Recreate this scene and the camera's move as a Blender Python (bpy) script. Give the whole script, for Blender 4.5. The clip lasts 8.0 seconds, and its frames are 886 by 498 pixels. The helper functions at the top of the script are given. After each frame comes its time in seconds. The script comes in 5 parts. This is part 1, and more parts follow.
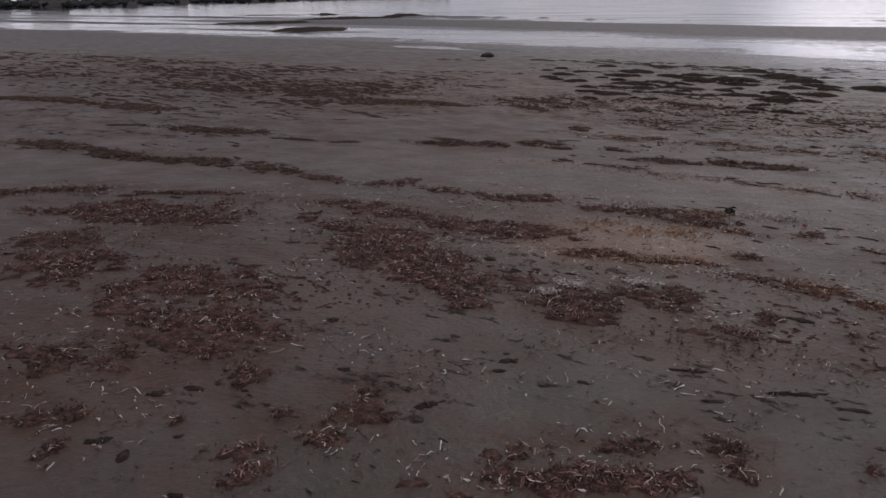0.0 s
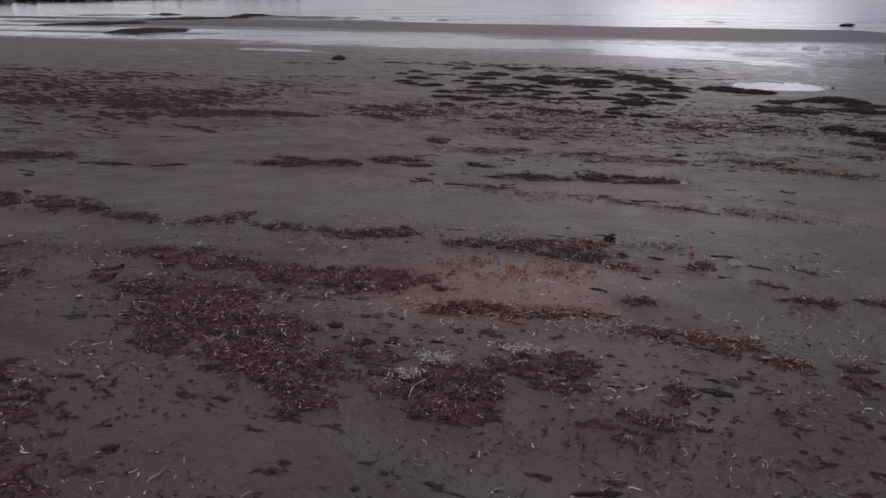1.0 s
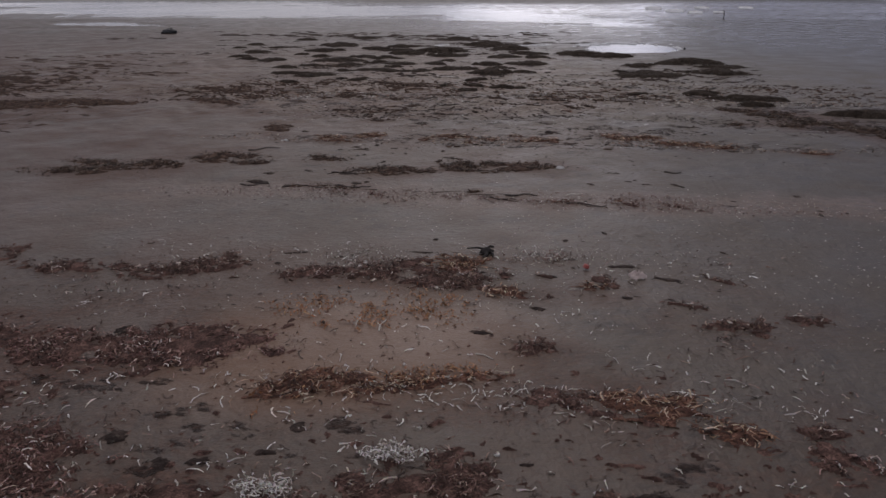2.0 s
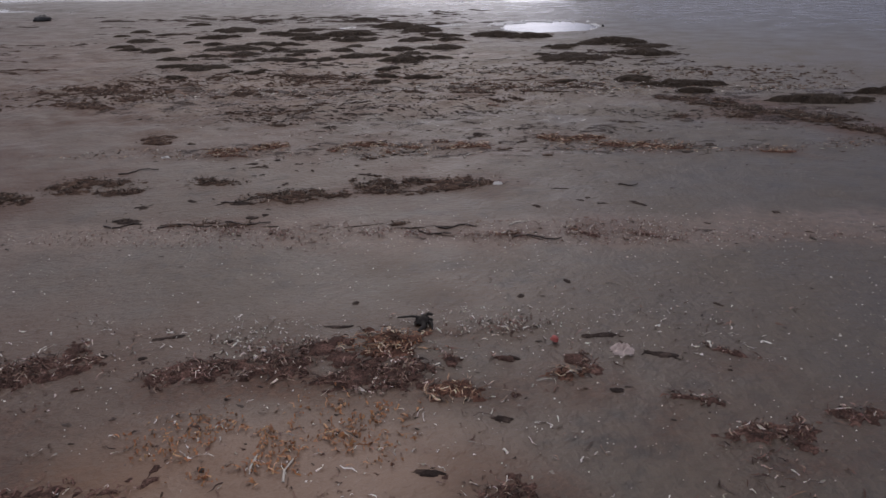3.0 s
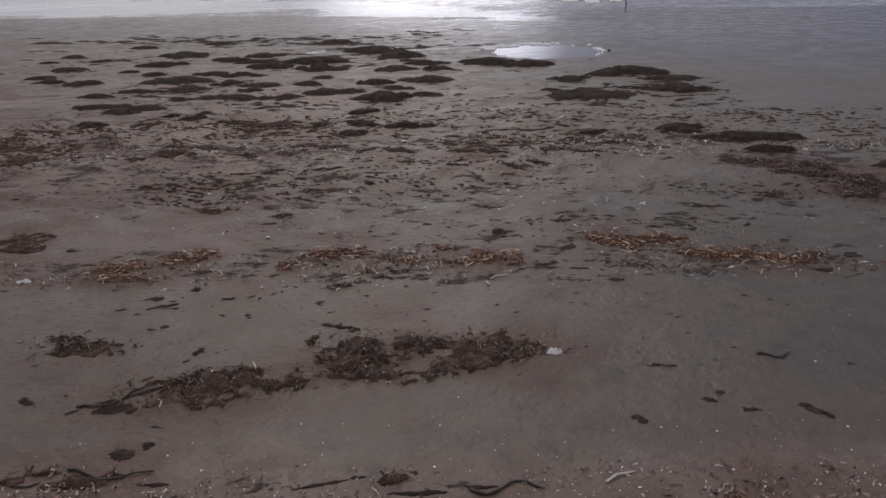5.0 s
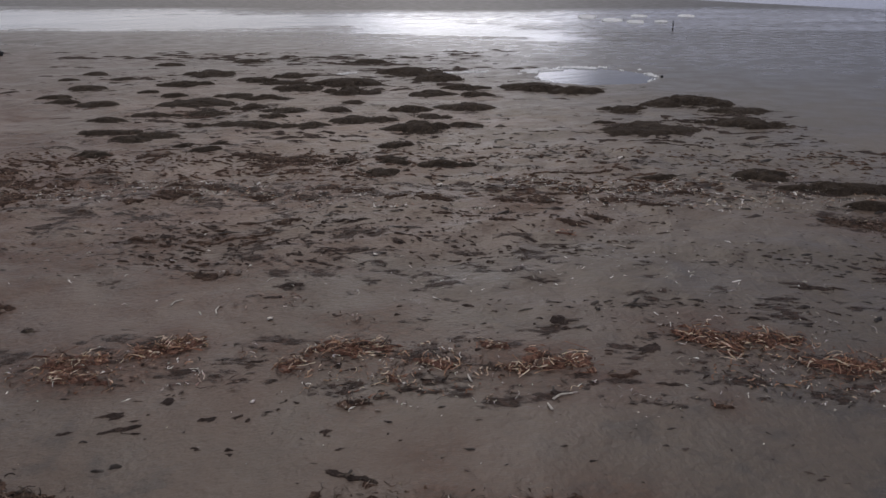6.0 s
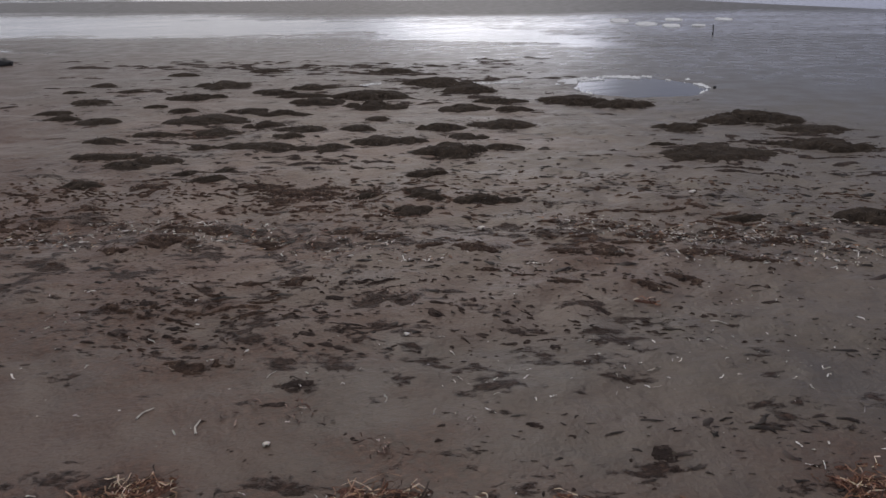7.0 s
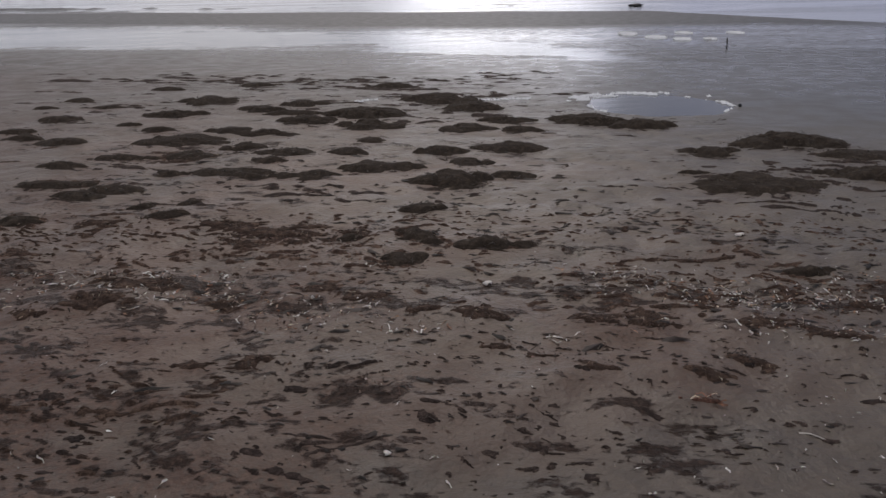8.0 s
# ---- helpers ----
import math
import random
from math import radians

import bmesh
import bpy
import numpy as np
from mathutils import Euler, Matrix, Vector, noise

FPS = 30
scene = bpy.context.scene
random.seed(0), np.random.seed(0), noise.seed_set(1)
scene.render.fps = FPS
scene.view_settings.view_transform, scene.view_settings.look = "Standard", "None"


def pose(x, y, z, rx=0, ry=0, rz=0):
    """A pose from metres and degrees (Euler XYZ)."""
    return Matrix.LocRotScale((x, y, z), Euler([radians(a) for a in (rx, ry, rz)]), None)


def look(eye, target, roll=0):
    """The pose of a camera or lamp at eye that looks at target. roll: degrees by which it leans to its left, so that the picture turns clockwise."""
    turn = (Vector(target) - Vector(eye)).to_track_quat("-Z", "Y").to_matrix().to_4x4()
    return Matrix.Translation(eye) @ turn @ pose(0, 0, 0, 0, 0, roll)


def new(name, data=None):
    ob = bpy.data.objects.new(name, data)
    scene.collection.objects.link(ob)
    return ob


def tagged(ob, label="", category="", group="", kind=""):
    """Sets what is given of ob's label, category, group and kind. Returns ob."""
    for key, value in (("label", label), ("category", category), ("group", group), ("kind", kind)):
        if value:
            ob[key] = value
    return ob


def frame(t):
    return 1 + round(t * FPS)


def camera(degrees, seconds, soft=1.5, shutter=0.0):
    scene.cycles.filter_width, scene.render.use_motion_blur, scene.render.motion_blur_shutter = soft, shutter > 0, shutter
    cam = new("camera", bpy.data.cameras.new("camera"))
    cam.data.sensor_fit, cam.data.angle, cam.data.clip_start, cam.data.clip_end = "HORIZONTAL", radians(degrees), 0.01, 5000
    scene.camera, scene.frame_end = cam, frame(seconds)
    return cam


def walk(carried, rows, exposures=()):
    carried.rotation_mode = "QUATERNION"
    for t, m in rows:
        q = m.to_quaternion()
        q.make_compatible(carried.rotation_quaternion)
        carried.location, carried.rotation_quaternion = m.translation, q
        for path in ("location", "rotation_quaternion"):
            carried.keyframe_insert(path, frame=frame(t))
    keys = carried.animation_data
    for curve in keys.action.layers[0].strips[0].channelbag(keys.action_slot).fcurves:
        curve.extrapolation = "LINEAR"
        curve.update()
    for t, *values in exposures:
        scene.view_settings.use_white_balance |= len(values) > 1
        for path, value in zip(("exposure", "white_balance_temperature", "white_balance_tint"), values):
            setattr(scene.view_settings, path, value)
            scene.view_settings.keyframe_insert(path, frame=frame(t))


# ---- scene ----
# The beach falls gently to the sea: the walk was laid out square to the sand, then leaned by that slope.
FALL = 0.9
LEAN = Matrix.Rotation(radians(-FALL), 4, Vector((0.914, -0.407, 0.0)))
cam = camera(60.11, 8.0, soft=1.5)
ROWS = [
    (0.0, 0.737, 0.369, 1.567, 5.42, -17.38, 0.36),
    (0.5, 0.838, 0.820, 1.577, 2.44, -17.19, 0.84),
    (1.0, 0.817, 1.429, 1.578, -5.12, -17.28, 0.54),
    (1.5, 0.921, 1.984, 1.559, -9.41, -17.88, -0.57),
    (2.0, 1.093, 2.578, 1.550, -15.61, -19.57, -0.43),
    (2.2, 1.140, 2.834, 1.575, -19.30, -20.66, -0.73),
    (3.3, 1.459, 3.977, 1.598, -23.09, -21.59, -1.45),
    (3.5, 1.486, 4.188, 1.658, -24.09, -21.76, -1.49),
    (4.0, 1.763, 4.808, 1.634, -24.45, -21.16, -0.98),
    (4.5, 1.944, 5.389, 1.579, -24.51, -21.32, -0.82),
    (5.0, 2.138, 5.969, 1.594, -24.24, -20.53, -1.06),
    (5.2, 2.206, 6.147, 1.596, -22.53, -20.04, -1.13),
    (6.3, 2.595, 7.249, 1.600, -21.61, -19.19, -0.08),
    (6.5, 2.650, 7.438, 1.588, -20.67, -19.14, -0.41),
    (7.0, 2.783, 8.026, 1.603, -20.10, -19.13, -0.77),
    (7.5, 3.003, 8.471, 1.562, -19.59, -18.32, -0.61),
    (8.0, 3.163, 8.971, 1.535, -19.90, -18.23, -0.55),
]


def carried_pose(x, y, z, yaw, pitch, roll):
    """Yaw to the left of +y, pitch upwards, roll leaning to the left."""
    a, b = radians(yaw), radians(pitch)
    ahead = Vector((-math.sin(a) * math.cos(b), math.cos(a) * math.cos(b), math.sin(b)))
    eye = Vector((x, y, z))
    return LEAN @ look(eye, eye + ahead, roll)


walk(cam, [(r[0], carried_pose(*r[1:])) for r in ROWS], exposures=((0.0, -0.42, 6900, 16.8), (1.5, -0.42, 6900, 16.8), (2.1, -0.24, 6880, 16.4), (3.5, 0.17, 6880, 16.0), (5.0, 0.13, 6980, 14), (6.5, 0.09, 6960, 12), (8.0, 0.06, 6960, 12)))

# ---- light: an overcast evening, brightest low over the sea ----
SUN_BEARING, SUN_HEIGHT = 16.0, 44.0
GAP_BEARING, GAP_HEIGHT = 23.5, 5.5
world = bpy.data.worlds.new("overcast_evening")
scene.world = world
world.use_nodes = True
wn, wl = world.node_tree.nodes, world.node_tree.links
wn.clear()


def wnode(kind, **inputs):
    n = wn.new(kind)
    for key, value in inputs.items():
        n.inputs[key].default_value = value
    return n


sky = wn.new("ShaderNodeTexSky")
sky.sky_type = "NISHITA"
sky.sun_disc = False
sky.sun_elevation, sky.sun_rotation = radians(SUN_HEIGHT), radians(SUN_BEARING)
sky.dust_density = 3.0
way = wn.new("ShaderNodeTexCoord")
split = wn.new("ShaderNodeSeparateXYZ")
wl.new(way.outputs["Generated"], split.inputs[0])
# streaky cloud layers, stretched along the horizon
stretch = wn.new("ShaderNodeMapping")
stretch.inputs["Scale"].default_value = (1.0, 1.0, 5.0)
wl.new(way.outputs["Generated"], stretch.inputs["Vector"])
high = wnode("ShaderNodeMapRange")
high.interpolation_type = "SMOOTHSTEP"
for key, value in (("From Min", 0.30), ("From Max", 0.9), ("To Min", 0.0), ("To Max", 0.6)):
    high.inputs[key].default_value = value
wl.new(split.outputs["Z"], high.inputs["Value"])
clouds = wnode("ShaderNodeTexNoise", Scale=3.2, Detail=6.0, Roughness=0.55)
wl.new(stretch.outputs[0], clouds.inputs["Vector"])
cloud_tone = wn.new("ShaderNodeValToRGB")
cloud_tone.color_ramp.elements[0].position, cloud_tone.color_ramp.elements[0].color = 0.35, (0.30, 0.33, 0.42, 1)
cloud_tone.color_ramp.elements[1].position, cloud_tone.color_ramp.elements[1].color = 0.68, (0.58, 0.60, 0.66, 1)
wl.new(clouds.outputs["Fac"], cloud_tone.inputs["Fac"])
# the clear, bright strip under the clouds
low = wnode("ShaderNodeMapRange")
low.interpolation_type = "SMOOTHSTEP"
for key, value in (("From Min", 0.11), ("From Max", 0.03), ("To Min", 0.0), ("To Max", 1.0)):
    low.inputs[key].default_value = value
wl.new(split.outputs["Z"], low.inputs["Value"])
# nearness to the bright gap low under the clouds


def skyward(bearing, height):
    a, b = radians(bearing), radians(height)
    return Vector((math.sin(a) * math.cos(b), math.cos(a) * math.cos(b), math.sin(b)))


sunward, gapward = skyward(SUN_BEARING, SUN_HEIGHT), skyward(GAP_BEARING, GAP_HEIGHT)
facing = wn.new("ShaderNodeVectorMath")
facing.operation = "DOT_PRODUCT"
facing.inputs[1].default_value = gapward
wl.new(way.outputs["Generated"], facing.inputs[0])


def wrange(socket, a, b, c, d):
    n = wn.new("ShaderNodeMapRange")
    n.interpolation_type = "SMOOTHSTEP"
    for key, value in (("From Min", a), ("From Max", b), ("To Min", c), ("To Max", d)):
        n.inputs[key].default_value = value
    wl.new(socket, n.inputs["Value"])
    return n.outputs["Result"]


def wmath(op, a, b):
    n = wn.new("ShaderNodeMath")
    n.operation = op
    for k, v in enumerate((a, b)):
        if isinstance(v, (int, float)):
            n.inputs[k].default_value = v
        else:
            wl.new(v, n.inputs[k])
    return n.outputs[0]


wide_glow = wrange(facing.outputs["Value"], 0.30, 0.97, 2.0, 0.5)
glow = wrange(facing.outputs["Value"], 0.9835, 0.9955, 0.0, 2.4)
torn = wrange(clouds.outputs["Fac"], 0.40, 0.62, 0.35, 1.2)
strip = wmath("MULTIPLY", wrange(split.outputs["Z"], 0.092, 0.062, 0.0, 1.0), wrange(facing.outputs["Value"], 0.93, 0.985, 0.0, 0.35))
lifted = wrange(split.outputs["Z"], 0.015, 0.05, 0.06, 1.0)
shine = wmath("ADD", wmath("MULTIPLY", strip, lifted), wmath("ADD", wmath("MULTIPLY", low.outputs["Result"], wmath("ADD", wide_glow, 0.10)), wmath("MULTIPLY", wmath("MULTIPLY", glow, torn), lifted)))
# a heavier bank of blue-grey cloud over the eastern shore
bank = wn.new("ShaderNodeVectorMath")
bank.operation = "DOT_PRODUCT"
bank.inputs[1].default_value = skyward(62.0, 9.0)
wl.new(way.outputs["Generated"], bank.inputs[0])
heavy = wrange(bank.outputs["Value"], 0.80, 0.92, 0.0, 0.8)
gain = wmath("ADD", wmath("ADD", shine, high.outputs["Result"]), 1.0)
lit = wn.new("ShaderNodeVectorMath")
lit.operation = "SCALE"
banked = wn.new("ShaderNodeMix")
banked.data_type, banked.blend_type = "RGBA", "MULTIPLY"
banked.inputs[7].default_value = (0.46, 0.50, 0.64, 1)
wl.new(heavy, banked.inputs[0])
wl.new(cloud_tone.outputs["Color"], banked.inputs[6])
wl.new(banked.outputs[2], lit.inputs[0])
wl.new(gain, lit.inputs["Scale"])
cover = wn.new("ShaderNodeBackground")
cover.inputs["Strength"].default_value = 1.0
wl.new(lit.outputs[0], cover.inputs["Color"])
clear = wn.new("ShaderNodeBackground")
clear.inputs["Strength"].default_value = 0.05
wl.new(sky.outputs[0], clear.inputs["Color"])
both = wn.new("ShaderNodeMixShader")
both.inputs[0].default_value = 0.88
wl.new(clear.outputs[0], both.inputs[1])
wl.new(cover.outputs[0], both.inputs[2])
wout = wn.new("ShaderNodeOutputWorld")
wl.new(both.outputs[0], wout.inputs["Surface"])

sun = new("sun", bpy.data.lights.new("sun", "SUN"))
sun.data.energy, sun.data.angle, sun.data.color = 0.5, radians(25), (1.0, 0.94, 0.88)
sun.matrix_world = look(sunward * 50, (0, 0, 0))
# ---- materials ----
def material(name):
    m = bpy.data.materials.new(name)
    m.use_nodes = True
    return m, m.node_tree.nodes, m.node_tree.links, m.node_tree.nodes["Principled BSDF"]


def ramp(nodes, *stops):
    n = nodes.new("ShaderNodeValToRGB")
    e = n.color_ramp.elements
    while len(e) < len(stops):
        e.new(0.5)
    for k, (place, colour) in enumerate(stops):
        e[k].position, e[k].color = place, (*colour, 1)
    return n


def noise_node(nodes, links, vector, scale, detail=4.0, rough=0.55):
    n = nodes.new("ShaderNodeTexNoise")
    n.inputs["Scale"].default_value, n.inputs["Detail"].default_value, n.inputs["Roughness"].default_value = scale, detail, rough
    links.new(vector, n.inputs["Vector"])
    return n


def mix_colour(nodes, links, how, amount, a, b):
    n = nodes.new("ShaderNodeMix")
    n.data_type, n.blend_type = "RGBA", how
    for key, v in ((0, amount), (6, a), (7, b)):
        if isinstance(v, (int, float)):
            n.inputs[key].default_value = v
        elif isinstance(v, tuple):
            n.inputs[key].default_value = (*v, 1)
        else:
            links.new(v, n.inputs[key])
    return n.outputs[2]


def span(nodes, links, socket, a, b, c, d):
    n = nodes.new("ShaderNodeMapRange")
    n.interpolation_type = "SMOOTHSTEP"
    for key, value in (("From Min", a), ("From Max", b), ("To Min", c), ("To Max", d)):
        n.inputs[key].default_value = value
    links.new(socket, n.inputs["Value"])
    return n.outputs["Result"]


def calc(nodes, links, op, a, b=0.0):
    n = nodes.new("ShaderNodeMath")
    n.operation = op
    for k, v in enumerate((a, b)):
        if isinstance(v, (int, float)):
            n.inputs[k].default_value = v
        else:
            links.new(v, n.inputs[k])
    return n.outputs[0]


def bump(nodes, links, height, strength, distance, normal=None):
    n = nodes.new("ShaderNodeBump")
    n.inputs["Distance"].default_value = distance
    if isinstance(strength, (int, float)):
        n.inputs["Strength"].default_value = strength
    else:
        links.new(strength, n.inputs["Strength"])
    links.new(height, n.inputs["Height"])
    if normal is not None:
        links.new(normal, n.inputs["Normal"])
    return n.outputs[0]


SLOPE = math.tan(radians(FALL))
FLAT_FROM, FLAT_TO = 27.0, 37.0
WATER_LEVEL = -SLOPE * (FLAT_FROM + FLAT_TO) / 2


def sand_material():
    m, n, l, p = material("damp_sand")
    geo = n.new("ShaderNodeNewGeometry")
    pos = geo.outputs["Position"]
    broad = noise_node(n, l, pos, 0.45, 5)
    patch = noise_node(n, l, pos, 2.3, 5)
    grain = noise_node(n, l, pos, 260, 3, 0.7)
    speck = noise_node(n, l, pos, 90, 2)
    tone = ramp(n, (0.30, (0.0440, 0.0322, 0.0225)), (0.52, (0.0645, 0.0460, 0.0320)), (0.75, (0.0840, 0.0607, 0.0430)))
    l.new(calc(n, l, "ADD", calc(n, l, "MULTIPLY", broad.outputs["Fac"], 0.55), calc(n, l, "MULTIPLY", patch.outputs["Fac"], 0.45)), tone.inputs["Fac"])
    fleck = noise_node(n, l, pos, 16, 6, 0.7)
    col = mix_colour(n, l, "OVERLAY", 0.35, tone.outputs["Color"], grain.outputs["Color"])
    col = mix_colour(n, l, "OVERLAY", 0.55, col, fleck.outputs["Fac"])
    def reach(x, y):
        d = n.new("ShaderNodeVectorMath")
        d.operation = "DOT_PRODUCT"
        d.inputs[1].default_value = (x, y, 0.0)
        l.new(pos, d.inputs[0])
        return d.outputs["Value"]

    out, side = reach(0.407, 0.914), reach(0.914, -0.407)
    drift = noise_node(n, l, pos, 0.8, 3)
    col = mix_colour(n, l, "MIX", calc(n, l, "MULTIPLY", span(n, l, drift.outputs["Fac"], 0.42, 0.62, 0.0, 0.6), span(n, l, side, -0.6, 1.4, 1.0, 0.1)), col, (0.082, 0.049, 0.033))
    dark = span(n, l, speck.outputs["Fac"], 0.66, 0.74, 0.0, 0.45)
    col = mix_colour(n, l, "MIX", dark, col, (0.035, 0.03, 0.028))
    smear = noise_node(n, l, pos, 5.5, 6, 0.62)
    where = noise_node(n, l, pos, 0.55, 2)
    grime = calc(n, l, "MULTIPLY", span(n, l, smear.outputs["Fac"], 0.50, 0.66, 0.0, 0.75), calc(n, l, "MULTIPLY", span(n, l, where.outputs["Fac"], 0.42, 0.6, 0.15, 1.0), span(n, l, out, 9.0, 12.0, 1.0, 0.3)))
    col = mix_colour(n, l, "MIX", grime, col, (0.026, 0.020, 0.017))
    # colour turns cooler and slightly darker from 11 to 20 down the beach
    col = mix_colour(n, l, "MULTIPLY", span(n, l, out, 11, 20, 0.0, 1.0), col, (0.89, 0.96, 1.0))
    col = mix_colour(n, l, "MULTIPLY", span(n, l, side, -0.2, 3.5, 0.0, 1.0), col, (0.92, 1.0, 1.0))
    col = mix_colour(n, l, "MULTIPLY", span(n, l, side, 0.2, -2.5, 0.0, 1.0), col, (1.07, 1.0, 0.99))
    # a damp grey-green tongue on the upper beach
    damp = calc(n, l, "MULTIPLY", span(n, l, calc(n, l, "ADD", out, calc(n, l, "MULTIPLY", broad.outputs["Fac"], 1.2)), 4.9, 4.1, 0.0, 1.0), span(n, l, side, -1.9, -0.3, 0.0, 1.0))
    col = mix_colour(n, l, "MULTIPLY", damp, col, (0.66, 0.73, 0.72))
    # the churned belt below the tide lines has a paler colour
    pale = calc(n, l, "MULTIPLY", span(n, l, out, 11.5, 13.2, 0.0, 1.0), span(n, l, out, 23.0, 17.0, 0.0, 1.0))
    col = mix_colour(n, l, "MULTIPLY", pale, col, (1.56, 1.53, 1.51))
    # crushed shell dust along the shell line
    line = calc(n, l, "ABSOLUTE", calc(n, l, "SUBTRACT", calc(n, l, "ADD", out, calc(n, l, "ADD", calc(n, l, "MULTIPLY", patch.outputs["Fac"], 0.7), calc(n, l, "MULTIPLY", broad.outputs["Fac"], 0.8))), 9.0), 0.0)
    shelly = calc(n, l, "MULTIPLY", span(n, l, line, 0.10, 0.38, 0.75, 0.0), span(n, l, fleck.outputs["Fac"], 0.36, 0.58, 0.35, 1.0))
    shelly = calc(n, l, "MULTIPLY", shelly, span(n, l, calc(n, l, "ABSOLUTE", side, 0.0), 2.4, 4.6, 1.0, 0.0))
    col = mix_colour(n, l, "MIX", shelly, col, (0.150, 0.103, 0.080))
    # fine rusty weed dust lies thickest round the wrack
    dust = n.new("ShaderNodeAttribute")
    dust.attribute_name = "weed_dust"
    mottle = noise_node(n, l, pos, 34, 5, 0.7)
    dusty = calc(n, l, "MULTIPLY", dust.outputs["Fac"], span(n, l, mottle.outputs["Fac"], 0.30, 0.56, 0.5, 1.0))
    dust_tone = ramp(n, (0.36, (0.042, 0.021, 0.0145)), (0.52, (0.080, 0.042, 0.029)), (0.68, (0.132, 0.077, 0.055)))
    l.new(mottle.outputs["Fac"], dust_tone.inputs["Fac"])
    col = mix_colour(n, l, "MIX", dusty, col, dust_tone.outputs["Color"])
    # a dry patch of rust-coloured shell sand
    away = n.new("ShaderNodeVectorMath")
    away.operation = "DISTANCE"
    shift = n.new("ShaderNodeMapping")
    shift.inputs["Scale"].default_value = (1.0, 1.35, 0.0)
    wob = n.new("ShaderNodeVectorMath")
    wob.operation = "MULTIPLY_ADD"
    wob.inputs[1].default_value, wob.inputs[2].default_value = (0.35, 0.35, 0.0), (-0.175, -0.175, 0.0)
    l.new(patch.outputs["Color"], wob.inputs[0])
    add = n.new("ShaderNodeVectorMath")
    l.new(pos, add.inputs[0]), l.new(wob.outputs[0], add.inputs[1])
    l.new(add.outputs[0], shift.inputs["Vector"])
    l.new(shift.outputs[0], away.inputs[0])
    rust_x, rust_y = 1.50, 5.67
    away.inputs[1].default_value = (rust_x, rust_y * 1.35, 0.0)
    rust = span(n, l, away.outputs["Value"], 0.42, 1.10, 0.9, 0.0)
    col = mix_colour(n, l, "MIX", rust, col, (0.176, 0.106, 0.070))
    # torn shreds of weed trodden into the sand, lying along the shore
    cover = n.new("ShaderNodeAttribute")
    cover.attribute_name = "weed_cover"
    turned, drawn = n.new("ShaderNodeMapping"), n.new("ShaderNodeMapping")
    turned.inputs["Rotation"].default_value = (0.0, 0.0, radians(24))
    drawn.inputs["Scale"].default_value = (0.60, 1.0, 1.0)
    l.new(pos, turned.inputs["Vector"])
    l.new(turned.outputs[0], drawn.inputs["Vector"])
    blots, shreds = noise_node(n, l, drawn.outputs[0], 5.6, 3, 0.6), noise_node(n, l, drawn.outputs[0], 19, 6, 0.68)
    laid = calc(n, l, "ADD", calc(n, l, "MULTIPLY", blots.outputs["Fac"], 0.58), calc(n, l, "MULTIPLY", shreds.outputs["Fac"], 0.42))
    bare_from = calc(n, l, "SUBTRACT", 0.72, calc(n, l, "MULTIPLY", cover.outputs["Fac"], 0.29))
    weedy = span(n, l, calc(n, l, "SUBTRACT", laid, bare_from), -0.012, 0.045, 0.0, 0.92)
    weed_tone = ramp(n, (0.36, (0.014, 0.0085, 0.0066)), (0.50, (0.030, 0.0185, 0.0142)), (0.66, (0.075, 0.047, 0.037)))
    l.new(mottle.outputs["Fac"], weed_tone.inputs["Fac"])
    col = mix_colour(n, l, "MIX", weedy, col, weed_tone.outputs["Color"])
    # dampness grows towards the water; the crest of the bar has drained
    part_z = n.new("ShaderNodeSeparateXYZ")
    l.new(pos, part_z.inputs[0])
    over = calc(n, l, "SUBTRACT", part_z.outputs["Z"], WATER_LEVEL)
    drained = calc(n, l, "MULTIPLY", span(n, l, out, 40, 46, 0.0, 1.0), span(n, l, over, 0.025, 0.06, 0.0, 0.5))
    reachout = calc(n, l, "ADD", calc(n, l, "ADD", out, calc(n, l, "MULTIPLY", side, 0.75)), calc(n, l, "MULTIPLY", broad.outputs["Fac"], 9.0))
    wet = calc(n, l, "MULTIPLY", span(n, l, reachout, 19, 34, 0.0, 1.0), calc(n, l, "SUBTRACT", 1.0, drained))
    film = calc(n, l, "MULTIPLY", span(n, l, out, 25, 29, 0.0, 1.0), span(n, l, over, 0.035, 0.0, 0.0, 1.0))
    col = mix_colour(n, l, "MULTIPLY", calc(n, l, "MULTIPLY", wet, 0.7), col, (0.60, 0.62, 0.68))
    # beyond 38 out the colour blends to an even cool grey
    col = mix_colour(n, l, "MIX", span(n, l, out, 38, 46, 0.0, 0.8), col, (0.052, 0.052, 0.056))
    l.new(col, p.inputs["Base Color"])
    dry_rough = span(n, l, patch.outputs["Fac"], 0.3, 0.7, 0.41, 0.56)
    l.new(calc(n, l, "SUBTRACT", calc(n, l, "ADD", dry_rough, calc(n, l, "MULTIPLY", drained, 0.25)), calc(n, l, "ADD", calc(n, l, "MULTIPLY", wet, 0.20), calc(n, l, "MULTIPLY", film, 0.16))), p.inputs["Roughness"])
    l.new(calc(n, l, "SUBTRACT", calc(n, l, "ADD", 0.5, calc(n, l, "MULTIPLY", wet, 0.1)), calc(n, l, "ADD", calc(n, l, "MULTIPLY", drained, 0.26), calc(n, l, "MAXIMUM", calc(n, l, "MULTIPLY", dusty, 0.34), calc(n, l, "MULTIPLY", weedy, 0.47)))), p.inputs["Specular IOR Level"])
    def drier(most):
        return calc(n, l, "SUBTRACT", most, calc(n, l, "MULTIPLY", wet, 0.85 * most))

    b = bump(n, l, grain.outputs["Fac"], drier(0.35), 0.003)
